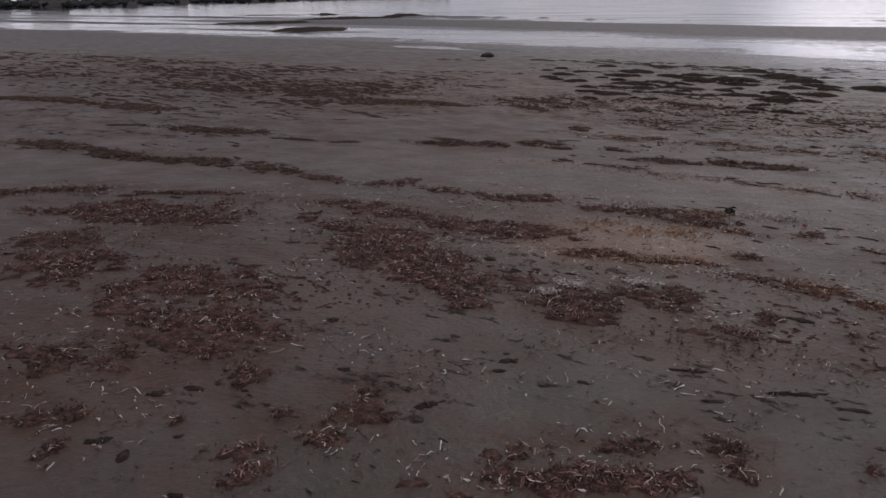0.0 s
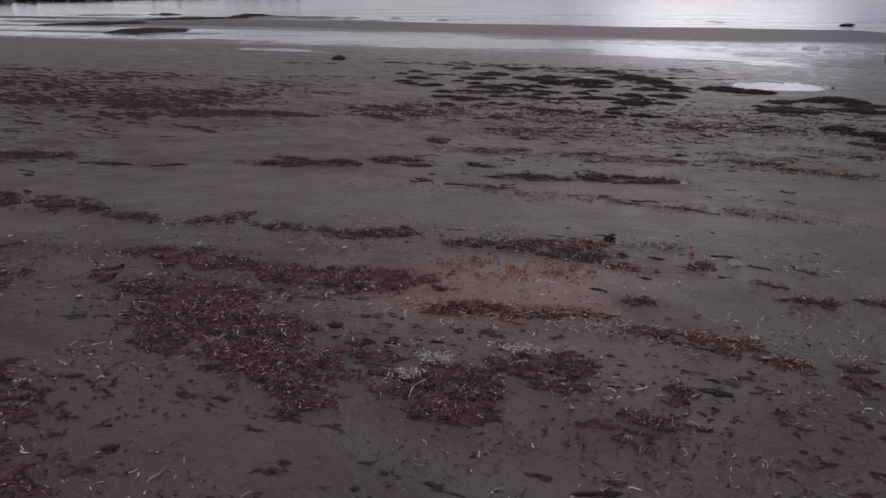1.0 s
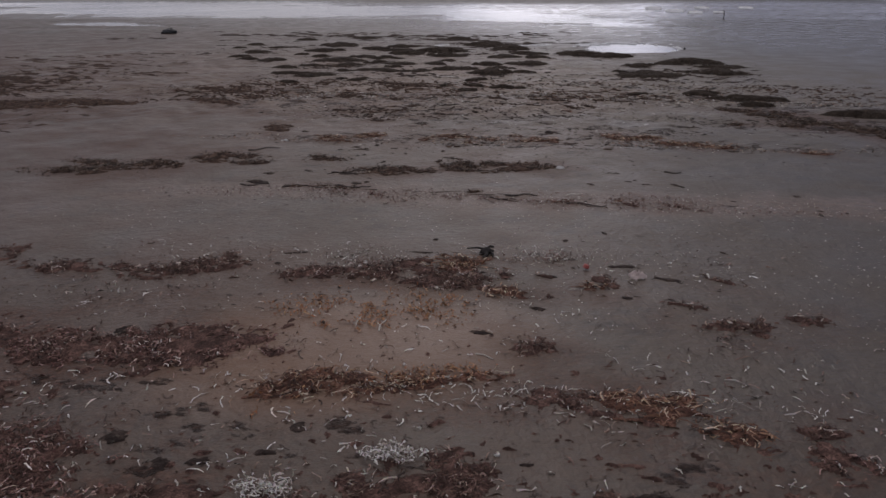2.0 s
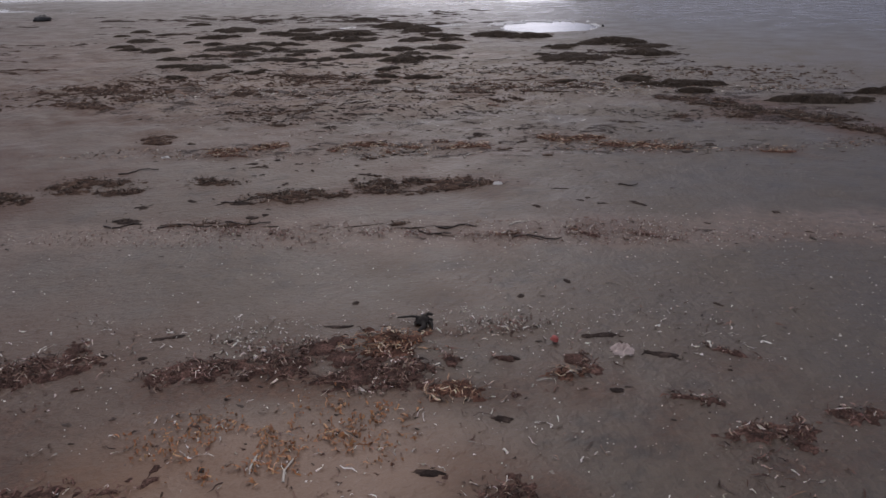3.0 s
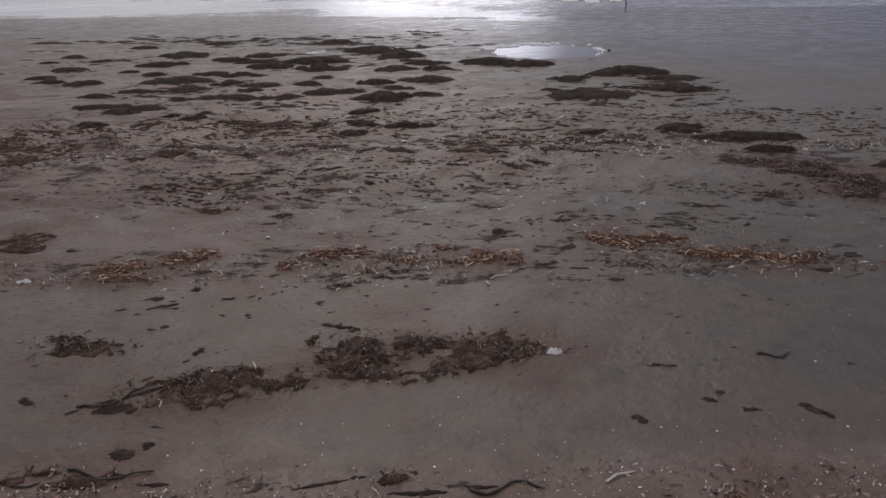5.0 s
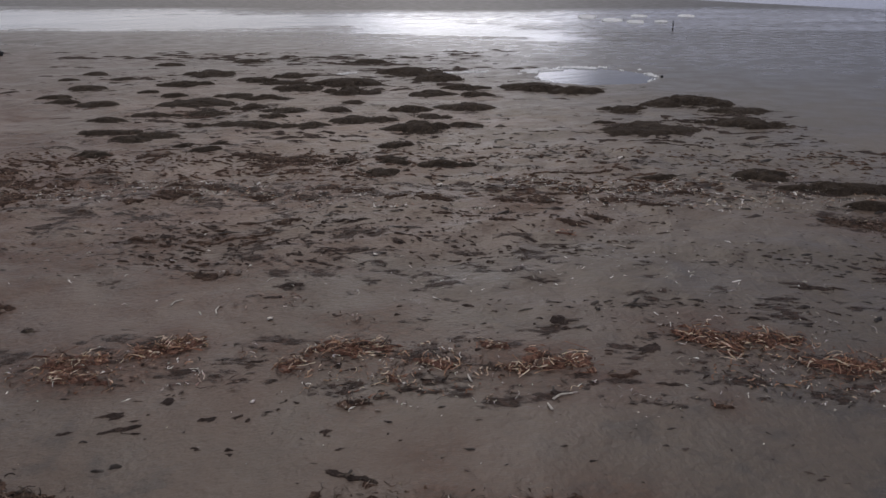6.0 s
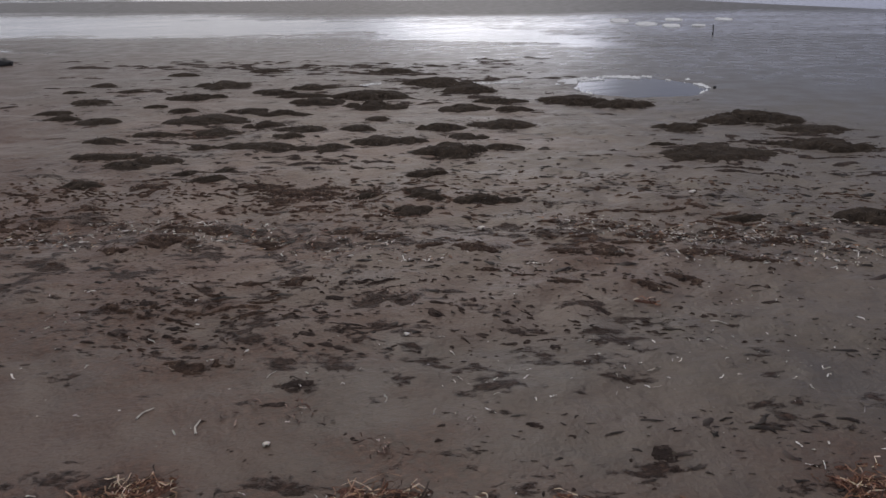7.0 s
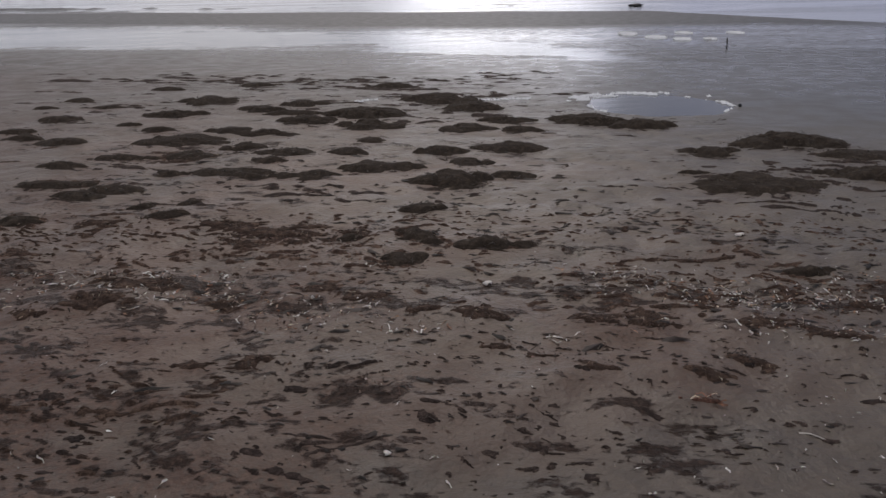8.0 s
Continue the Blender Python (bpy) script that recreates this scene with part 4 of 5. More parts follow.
lay(mat, [
    (7.37, 10.24, 0.21, 0.16, -41), (5.19, 11.32, 0.11, 0.06, -41), (4.74, 11.52, 0.10, 0.06, -44), (3.17, 12.24, 0.09, 0.06, -21),
    (7.05, 10.52, 0.26, 0.14, -39), (3.41, 12.17, 0.14, 0.06, -18), (0.91, 13.35, 0.45, 0.19, -31), (4.63, 11.72, 0.10, 0.03, -21),
    (5.45, 11.38, 0.19, 0.06, -56), (4.47, 11.88, 0.06, 0.06, -51), (2.39, 13.10, 0.15, 0.07, -21), (1.46, 13.63, 0.18, 0.23, -29),
    (2.72, 13.18, 0.19, 0.12, -9), (5.54, 11.97, 0.30, 0.04, -21), (6.42, 11.63, 0.09, 0.06, -33), (1.06, 14.34, 0.72, 0.27, -32),
])
lay(mat, [
    (1.39, 14.59, 0.18, 0.19, -29), (2.20, 14.23, 0.14, 0.13, -33), (6.12, 12.61, 0.25, 0.03, -15), (6.48, 12.53, 0.07, 0.11, -21),
    (3.76, 14.07, 0.44, 0.23, -26), (4.32, 13.84, 0.10, 0.18, -2), (4.67, 13.73, 0.18, 0.10, -68), (2.65, 14.83, 0.21, 0.09, -22),
    (3.53, 14.45, 0.26, 0.18, -30), (2.30, 16.32, 0.31, 0.19, -22), (3.34, 17.21, 0.34, 0.28, -63),
])
lay(tangle, [
    (2.72, 4.57, 0.13, 0.08, -44), (1.25, 5.38, 0.27, 0.10, -7), (2.56, 4.82, 0.20, 0.10, -31), (1.76, 5.23, 0.29, 0.08, -4),
    (2.41, 6.04, 0.11, 0.07, -19), (2.85, 5.98, 0.08, 0.05, -38), (2.28, 6.44, 0.17, 0.05, -17), (2.31, 6.54, 0.18, 0.09, -18),
    (3.38, 7.48, 0.08, 0.02, -23), (3.76, 7.39, 0.04, 0.03, -58), (2.12, 10.24, 0.16, 0.06, -25), (3.37, 9.74, 0.06, 0.05, -22),
    (3.90, 9.58, 0.13, 0.05, -4), (2.98, 10.02, 0.08, 0.06, 17), (2.08, 10.43, 0.13, 0.08, -17), (3.61, 9.75, 0.10, 0.04, -44),
])
lay(tangle, [
    (4.12, 9.58, 0.14, 0.09, -25), (5.33, 9.02, 0.22, 0.08, -30), (5.62, 8.78, 0.13, 0.05, -34), (6.22, 8.30, 0.16, 0.04, -36), (2.44, 10.41, 0.19, 0.07, -1), (3.89, 9.81, 0.07, 0.04, -31), (3.27, 10.08, 0.21, 0.08, -25),
    (2.54, 10.43, 0.10, 0.07, -15), (4.93, 9.43, 0.10, 0.10, -33), (5.10, 9.37, 0.13, 0.12, -12), (4.81, 9.57, 0.11, 0.10, -10),
    (5.06, 11.15, 0.09, 0.02, -21),
])
lay(maroon, [
    (-0.94, 2.69, 0.05, 0.08, 6), (-0.18, 2.64, 0.09, 0.07, 33), (-0.24, 2.77, 0.15, 0.05, 20), (0.05, 2.90, 0.08, 0.08, 59),
    (0.75, 2.71, 0.11, 0.08, -22), (0.69, 2.85, 0.04, 0.04, 6), (1.03, 2.72, 0.38, 0.10, 6), (-0.44, 3.41, 0.09, 0.12, 34),
    (1.11, 2.73, 0.28, 0.10, 6), (-0.90, 3.66, 0.40, 0.15, -3), (-1.28, 4.04, 0.27, 0.14, -7), (-0.80, 3.94, 0.36, 0.19, 3),
    (1.52, 3.04, 0.06, 0.05, -3), (-2.07, 4.75, 0.37, 0.34, 7), (-1.18, 4.43, 0.55, 0.27, -4), (0.48, 4.34, 0.13, 0.06, -17),
])
lay(maroon, [
    (0.39, 4.50, 0.25, 0.10, -23), (0.41, 4.49, 0.19, 0.09, -16), (1.03, 4.28, 0.14, 0.11, -17), (1.16, 4.23, 0.16, 0.10, -13),
    (0.28, 4.69, 0.30, 0.12, -10), (0.35, 4.76, 0.30, 0.12, -19), (1.04, 4.46, 0.27, 0.15, -14), (1.94, 4.07, 0.07, 0.06, -18),
    (0.19, 4.93, 0.38, 0.14, -10), (-0.11, 5.10, 0.37, 0.12, -14), (-2.03, 6.02, 0.88, 0.30, 1), (0.16, 5.19, 0.34, 0.17, -20),
    (0.03, 5.32, 0.52, 0.16, -17), (-0.14, 5.54, 0.33, 0.19, -11), (-0.56, 5.80, 0.14, 0.07, -11), (-0.30, 5.73, 0.41, 0.16, -15),
])
lay(maroon, [
    (2.96, 4.34, 0.11, 0.09, -11), (0.24, 5.98, 0.27, 0.16, -7), (-0.09, 6.21, 0.49, 0.14, -14), (0.66, 5.89, 0.46, 0.17, -14),
    (-0.46, 6.41, 0.17, 0.07, -3), (0.75, 5.88, 0.37, 0.20, -14), (1.52, 6.59, 0.21, 0.08, -13), (2.05, 6.44, 0.19, 0.08, -17),
    (4.08, 7.15, 0.09, 0.03, -45), (3.80, 7.28, 0.07, 0.03, -57), (5.99, 11.39, 0.20, 0.07, -36), (5.80, 11.63, 0.16, 0.06, -21),
    (5.05, 12.00, 0.14, 0.08, -21), (4.57, 12.22, 0.17, 0.10, -33), (5.28, 11.91, 0.17, 0.12, -21), (4.30, 12.42, 0.16, 0.06, -42),
])
lay(maroon, [
    (7.12, 10.02, 0.30, 0.14, -58), (7.36, 9.52, 0.36, 0.20, -60), (7.54, 8.98, 0.32, 0.20, -70), (7.50, 8.48, 0.26, 0.16, -75), (3.38, 12.95, 0.08, 0.10, -35), (4.10, 12.68, 0.12, 0.07, -21), (3.88, 12.93, 0.10, 0.07, -34), (2.94, 13.40, 0.30, 0.11, -26),
])
lay(scrap, [
    (-0.37, 2.49, 0.03, 0.02, 6), (-0.66, 2.70, 0.02, 0.04, 6), (-0.80, 2.79, 0.05, 0.03, 18), (-0.52, 2.85, 0.03, 0.02, 6),
    (-0.75, 3.16, 0.06, 0.03, 6), (-0.61, 3.23, 0.05, 0.03, -3), (-0.39, 3.24, 0.03, 0.02, 6), (0.41, 3.19, 0.09, 0.03, 30),
    (-0.01, 3.48, 0.04, 0.03, 17), (-0.43, 4.02, 0.03, 0.02, -8), (0.70, 3.54, 0.04, 0.02, 14), (1.07, 3.46, 0.03, 0.02, -19),
    (-0.20, 4.05, 0.04, 0.05, 6), (0.74, 3.65, 0.05, 0.03, 13), (1.59, 3.35, 0.07, 0.02, 2), (1.93, 3.45, 0.14, 0.02, 1),
])
lay(scrap, [
    (2.18, 3.34, 0.08, 0.02, -10), (1.56, 3.63, 0.10, 0.02, -2), (1.86, 4.40, 0.08, 0.01, -7), (2.74, 4.03, 0.04, 0.02, -33),
    (0.75, 4.96, 0.04, 0.05, -10), (2.28, 4.30, 0.11, 0.04, -32), (0.88, 4.94, 0.05, 0.03, -11), (1.10, 4.93, 0.05, 0.02, -17),
    (0.59, 5.19, 0.05, 0.06, 6), (1.95, 4.61, 0.03, 0.01, -11), (-2.14, 6.54, 0.13, 0.04, -6), (1.23, 5.06, 0.04, 0.04, -50),
    (0.54, 6.12, 0.05, 0.06, 16), (2.12, 5.61, 0.06, 0.02, -30), (2.48, 5.79, 0.04, 0.02, -43), (2.96, 5.78, 0.04, 0.02, -26),
])
lay(scrap, [
    (3.45, 5.72, 0.02, 0.02, -26), (3.28, 5.93, 0.09, 0.03, -44), (2.72, 6.18, 0.03, 0.02, -57), (1.29, 6.82, 0.02, 0.02, -1),
    (1.12, 6.91, 0.04, 0.03, -5), (3.20, 6.10, 0.03, 0.01, -84), (1.65, 6.83, 0.04, 0.02, 0), (3.16, 6.18, 0.09, 0.02, -23),
    (1.43, 6.97, 0.09, 0.02, -11), (2.14, 6.75, 0.07, 0.02, -22), (1.82, 6.89, 0.03, 0.02, -38), (3.83, 6.22, 0.04, 0.02, -75),
    (2.27, 6.97, 0.02, 0.02, -28), (3.03, 6.69, 0.02, 0.02, -83), (3.32, 6.74, 0.05, 0.02, -96), (-4.73, 10.63, 0.33, 0.13, -2),
])
lay(scrap, [
    (-2.04, 9.74, 0.34, 0.11, -19), (4.19, 7.00, 0.02, 0.01, -49), (3.48, 7.37, 0.09, 0.01, -61), (-1.44, 9.62, 0.28, 0.08, 8),
    (4.99, 6.78, 0.04, 0.02, -33), (2.97, 7.70, 0.13, 0.01, -47), (1.90, 8.20, 0.02, 0.02, -26), (2.36, 8.00, 0.02, 0.01, 35),
    (2.09, 8.15, 0.02, 0.03, -37), (2.90, 7.84, 0.09, 0.01, -23), (3.07, 7.79, 0.07, 0.01, -20), (4.55, 7.14, 0.03, 0.02, -67),
    (3.23, 7.74, 0.05, 0.01, -74), (2.64, 8.03, 0.09, 0.01, -11), (2.10, 8.29, 0.07, 0.01, -24), (1.27, 8.78, 0.11, 0.07, -35),
])
lay(scrap, [
    (5.07, 7.12, 0.04, 0.04, -43), (2.05, 8.48, 0.03, 0.03, -47), (2.03, 8.51, 0.04, 0.04, -16), (2.11, 8.51, 0.02, 0.02, -25),
    (2.12, 8.53, 0.03, 0.02, -29), (3.78, 7.86, 0.02, 0.02, -50), (4.42, 7.59, 0.06, 0.02, -79), (3.78, 7.89, 0.02, 0.02, -3),
    (4.40, 7.65, 0.06, 0.03, -78), (4.19, 7.75, 0.04, 0.02, -33), (4.20, 7.76, 0.02, 0.03, -28), (1.38, 9.03, 0.06, 0.04, -51),
    (4.10, 7.87, 0.04, 0.03, -28), (2.01, 8.84, 0.11, 0.04, -2), (4.17, 7.89, 0.02, 0.02, -66), (1.71, 9.03, 0.06, 0.03, -42),
])
lay(scrap, [
    (2.05, 8.90, 0.15, 0.02, 6), (1.70, 9.06, 0.03, 0.04, -6), (4.14, 8.15, 0.10, 0.03, -29), (2.91, 8.94, 0.06, 0.02, 9),
    (3.03, 9.13, 0.13, 0.02, -42), (2.48, 9.90, 0.04, 0.04, -8), (3.41, 9.61, 0.05, 0.02, 12), (5.61, 8.63, 0.06, 0.06, -27),
    (4.43, 9.23, 0.07, 0.02, -29), (5.91, 8.69, 0.06, 0.04, -50), (2.85, 10.10, 0.04, 0.01, -15), (4.55, 9.53, 0.07, 0.06, -38),
    (1.87, 10.88, 0.06, 0.05, -41), (4.32, 9.95, 0.06, 0.05, -46), (3.08, 10.84, 0.05, 0.02, -15), (5.82, 9.79, 0.13, 0.03, -31),
])
lay(scrap, [
    (3.18, 10.97, 0.11, 0.03, -18), (2.76, 11.44, 0.04, 0.02, -16), (3.45, 11.23, 0.05, 0.02, -31), (2.63, 11.60, 0.03, 0.02, -21),
    (3.38, 11.28, 0.03, 0.02, -30), (4.38, 10.87, 0.06, 0.04, -37), (3.32, 11.41, 0.05, 0.02, -27), (4.40, 10.97, 0.05, 0.02, -27),
    (4.13, 11.15, 0.03, 0.02, -39), (2.71, 11.79, 0.04, 0.03, -16), (3.53, 11.44, 0.13, 0.01, -22), (4.35, 11.08, 0.05, 0.01, -27),
    (5.30, 10.77, 0.06, 0.02, -51), (3.98, 11.42, 0.06, 0.04, -32), (2.87, 11.93, 0.05, 0.01, -14), (4.81, 11.16, 0.06, 0.02, -65),
])
lay(scrap, [
    (2.59, 12.15, 0.06, 0.03, -21), (4.19, 11.45, 0.04, 0.02, -21), (3.55, 11.85, 0.06, 0.03, -28), (5.67, 10.92, 0.05, 0.03, -26),
    (7.40, 11.24, 0.18, 0.10, -29), (9.08, 12.17, 0.14, 0.06, -80),
])
lay(spread, [
    (-1.06, 2.95, 0.14, 0.12, 16), (-0.27, 2.78, 0.13, 0.08, 15), (1.05, 2.99, 0.04, 0.03, 11), (1.28, 2.95, 0.54, 0.11, 8),
    (0.36, 3.36, 0.14, 0.08, 23), (-2.24, 5.23, 0.66, 0.30, -5), (1.23, 3.96, 0.64, 0.17, 6), (2.25, 3.59, 0.15, 0.04, 11),
    (1.80, 3.89, 0.29, 0.21, -21), (-1.43, 5.35, 0.62, 0.28, 10), (1.97, 3.85, 0.53, 0.20, -7), (0.72, 4.59, 0.19, 0.09, -42),
    (2.61, 4.09, 0.22, 0.10, -34), (-3.04, 6.64, 0.76, 0.32, 3), (-1.62, 6.36, 0.75, 0.37, -0), (2.28, 4.75, 0.35, 0.08, -23),
])
lay(spread, [
    (-0.32, 5.91, 0.48, 0.20, -20), (3.17, 5.21, 0.18, 0.10, -55), (0.57, 6.59, 0.61, 0.10, -16), (0.91, 6.61, 0.20, 0.12, -31),
    (1.81, 6.40, 0.15, 0.06, -21), (1.82, 6.64, 0.19, 0.05, -43), (2.73, 6.44, 0.24, 0.06, -22), (5.02, 6.75, 0.17, 0.04, -35),
    (2.51, 10.04, 0.25, 0.09, -17), (3.42, 10.36, 0.15, 0.10, -21), (3.04, 10.78, 0.22, 0.09, -29), (3.89, 11.73, 0.19, 0.06, -28),
    (3.76, 13.03, 0.31, 0.12, -26), (2.62, 13.64, 0.56, 0.13, -31), (3.93, 13.70, 0.62, 0.22, -32),
])
lay(crumbs, [
    (1.23, 5.22, 0.16, 0.09, -16), (1.79, 5.30, 0.27, 0.07, -9), (1.82, 5.95, 0.42, 0.18, -7), (1.68, 6.06, 0.50, 0.20, -6),
    (2.28, 6.50, 0.19, 0.05, -18),
])
lay(bleached, [
    (0.95, 4.56, 0.08, 0.06, 15), (1.07, 4.72, 0.12, 0.05, -32), (1.52, 4.78, 0.14, 0.045, -18),
])
lay(crushed, [
    (2.14, 6.17, 0.15, 0.06, -21), (1.84, 6.67, 0.15, 0.07, -10), (2.81, 6.45, 0.20, 0.07, -21), (2.36, 6.70, 0.16, 0.05, -27),
    (4.19, 7.01, 0.07, 0.04, -34), (4.06, 7.14, 0.12, 0.09, -40), (3.15, 7.57, 0.17, 0.05, -27), (3.38, 7.47, 0.12, 0.05, -31),
    (3.78, 7.32, 0.12, 0.08, -40), (2.76, 7.79, 0.28, 0.07, -30), (2.25, 8.05, 0.25, 0.10, -33), (1.88, 8.29, 0.26, 0.08, -31),
])
lay(stain, [
    (-1.28, 3.41, 0.34, 0.28, 1), (-1.51, 4.40, 0.94, 0.58, -17), (-1.98, 6.00, 1.42, 0.64, -4), (-0.04, 5.42, 0.72, 0.44, -34),
    (-4.82, 11.34, 2.18, 0.87, -0), (-6.48, 12.70, 1.71, 0.95, -12), (-2.64, 11.05, 1.10, 1.18, -7), (-0.41, 11.73, 1.47, 1.20, -2),
    (3.11, 10.86, 0.62, 0.17, -39), (3.30, 11.25, 0.21, 0.08, -17), (-2.98, 14.39, 2.20, 2.77, -5), (2.66, 11.89, 1.05, 0.44, -27),
    (-2.53, 14.39, 3.05, 2.27, 4), (2.65, 12.16, 0.28, 0.11, -26), (3.01, 12.04, 0.69, 0.38, -29), (-4.55, 15.61, 4.86, 3.27, 9),
])
lay(stain, [
    (3.84, 11.97, 0.18, 0.11, -30), (4.27, 12.32, 0.75, 0.27, -38), (2.91, 12.94, 0.70, 0.40, -21), (3.32, 12.99, 0.45, 0.15, -32),
    (2.55, 13.85, 0.48, 0.29, -28), (-8.82, 19.49, 3.63, 4.70, -3), (-7.67, 22.33, 6.09, 5.50, 8),
])

dust_ground()


# ---- fine scatter over the sand ----
def bare(x, y):
    return sand_height(x, y)


def along(u, v):
    return 0.407 * u + 0.914 * v, 0.914 * u - 0.407 * v


def flake_field(label, count, u, v, ru, rv, long, wide, patchy=0.5, mat=None):
    """Dark crumbs of weed over an oval of the beach that runs along the shore."""
    q, p = inside(count * 4, ru, rv, 0.6)
    fu, fv = u + q, v + p
    keep = 0.5 * fbm(fu * 2.2, fv * 0.8, 41, 3) + 0.5 * fbm(fu * 0.9, fv * 0.3, 43, 2) > patchy
    x, y = along(fu[keep][:count], fv[keep][:count])
    n = len(x)
    turn = rng.normal(radians(-24), 0.42, n)
    size = np.exp(rng.normal(-0.55, 0.55, n)).clip(0.2, 1.8)
    verts, faces = flakes(x, y, bare(x, y), size * long[1], (size * wide[1]).clip(wide[0] * 0.5) * rng.uniform(0.6, 1.1, n), turn)
    ob = part("weed_flakes", verts.tolist(), faces.tolist(), mat or FLAKE)
    return tagged(ob, label, "seaweed", "weed flakes", "stuff")


def weed_film(label, u0, u1, v0, v1, cell, along_u, along_v, cover, tall, mat, seed):
    """Torn streaks of weed over a stretch of beach: a height field kept only where the weed lies, thinning out to its edges."""
    us, vs = np.arange(u0, u1, cell), np.arange(v0, v1, cell * 1.4)
    fu, fv = np.meshgrid(us, vs)
    warp = 0.5 * (fbm(fu * 1.3, fv * 1.3, seed + 50, 3) - 0.5)
    pu, pv = fu * 0.966 + fv * 0.259 + warp, fv * 0.966 - fu * 0.259 + warp
    streak = fbm(pu * along_u, pv * along_v, seed, 3)
    patch = fbm(fu * 0.9, fv * 0.45, seed + 20, 3)
    rim = smooth(0, 0.22, (fu - u0) / (u1 - u0)) * smooth(0, 0.22, (u1 - fu) / (u1 - u0)) * smooth(0, 0.15, (fv - v0) / (v1 - v0)) * smooth(0, 0.15, (v1 - fv) / (v1 - v0))
    field = streak + 0.55 * (patch - 0.5) - cover - 0.25 * (1 - rim)
    x, y = along(fu, fv)
    field = field - smooth(1.35, 1.1, puddle_distance(x, y))
    lumps = 0.5 + fbm(x * 22, y * 22, seed + 5, 2)
    z = bare(x, y) + np.where(field > 0, tall * np.clip(field * 7, 0.12, 1) * lumps, -0.006)
    keep = np.maximum(np.maximum(field[:-1, :-1], field[1:, :-1]), np.maximum(field[:-1, 1:], field[1:, 1:])) > 0
    ny, nx = fu.shape
    k = np.arange(nx * ny).reshape(ny, nx)
    faces = np.stack([k[:-1, :-1][keep], k[1:, :-1][keep], k[1:, 1:][keep], k[:-1, 1:][keep]], 1)
    used = np.unique(faces)
    back = np.full(nx * ny, -1)
    back[used] = np.arange(len(used))
    verts = np.stack([x.ravel(), y.ravel(), z.ravel()], 1)[used]
    ob = part("weed_film", verts.tolist(), back[faces].tolist(), mat)
    return tagged(ob, label, "seaweed", "weed film", "stuff")


weed_film("torn black streaks of seaweed between tide lines", 14.6, 18.6, -6.0, 4.4, 0.022, 16.0, 6.5, 0.715, 0.014, FILM, 101)
weed_film("dense torn brown seaweed along a tide line", 12.7, 15.4, -6.5, 6.0, 0.014, 34.0, 15.0, 0.722, 0.012, BARK, 102)
weed_film("black shreds of seaweed on grey sand", 11.2, 13.3, -3.6, 4.2, 0.009, 46.0, 18.0, 0.805, 0.010, FILM, 103)
weed_film("dark brown shreds of seaweed on the western tide line", 11.4, 15.0, -7.5, -1.2, 0.011, 34.0, 15.0, 0.750, 0.010, UMBER, 104)
weed_film("torn black seaweed between the dark mounds", 17.8, 23.5, -10.0, 3.2, 0.036, 10.0, 3.8, 0.752, 0.018, FILM, 105)
weed_film("black seaweed strewn along the edge of the wet sand", 22.0, 27.0, -14.0, 2.0, 0.050, 9.5, 2.2, 0.730, 0.025, FILM, 106)
weed_film("brown seaweed crumbs far along the tide line", 11.0, 16.5, -15.0, -6.0, 0.030, 19.0, 6.5, 0.655, 0.014, UMBER, 107)
weed_film("broad reddish-brown carpet of fine seaweed along the western beach", 9.5, 19.5, -30.0, -5.5, 0.040, 9.0, 3.2, 0.575, 0.010, UMBER, 110)
weed_film("reddish-brown shreds of seaweed along the western beach", 6.6, 11.5, -16.0, -5.0, 0.030, 13.0, 4.5, 0.65, 0.010, UMBER, 111)
weed_film("shreds of brown seaweed over the upper beach", 2.6, 6.6, -4.0, 2.6, 0.010, 32.0, 22.0, 0.785, 0.010, MAT, 108)
weed_film("shreds of black seaweed on smooth sand", 8.8, 11.6, -3.0, 5.0, 0.012, 30.0, 16.0, 0.80, 0.010, SCRAP, 109)
flake_field("few black crumbs of seaweed on smooth sand", 160, 9.8, 1.0, 1.8, 4.0, (0.015, 0.05), (0.008, 0.022), 0.45)
flake_field("few black crumbs of seaweed on smooth sand", 260, 6.3, -0.8, 3.2, 4.5, (0.010, 0.04), (0.006, 0.018), 0.48)
flake_field("black crumbs of seaweed dotted over grey sand", 240, 11.6, 1.1, 0.7, 2.0, (0.014, 0.048), (0.008, 0.020), 0.42)
flake_field("black crumbs of seaweed dotted over grey sand", 330, 11.8, -1.6, 0.9, 2.0, (0.014, 0.048), (0.008, 0.020), 0.42)
flake_field("black crumbs of seaweed dotted over grey sand", 240, 3.4, -0.9, 1.3, 2.8, (0.010, 0.035), (0.006, 0.016), 0.48)


def litter_field(label, count, u, v, ru, rv, long, wide, leaf, patchy):
    q, p = inside(count * 3, ru, rv, 0.6)
    fu, fv = u + q, v + p
    keep = fbm(fu * 2.6, fv * 1.3, 57, 3) > patchy
    x, y = along(fu[keep][:count], fv[keep][:count])
    n = len(x)
    verts, faces = ribbons(x, y, bare(x, y) + 0.004, rng.uniform(*long, n), rng.uniform(*wide, n), rng.uniform(0, 6.3, n), rng.uniform(0, 0.012, n), rng.normal(0, 0.8, n))
    return tagged(part("leaf_litter", verts.tolist(), faces.tolist(), leaf), label, "seaweed", "leaf litter", "stuff")


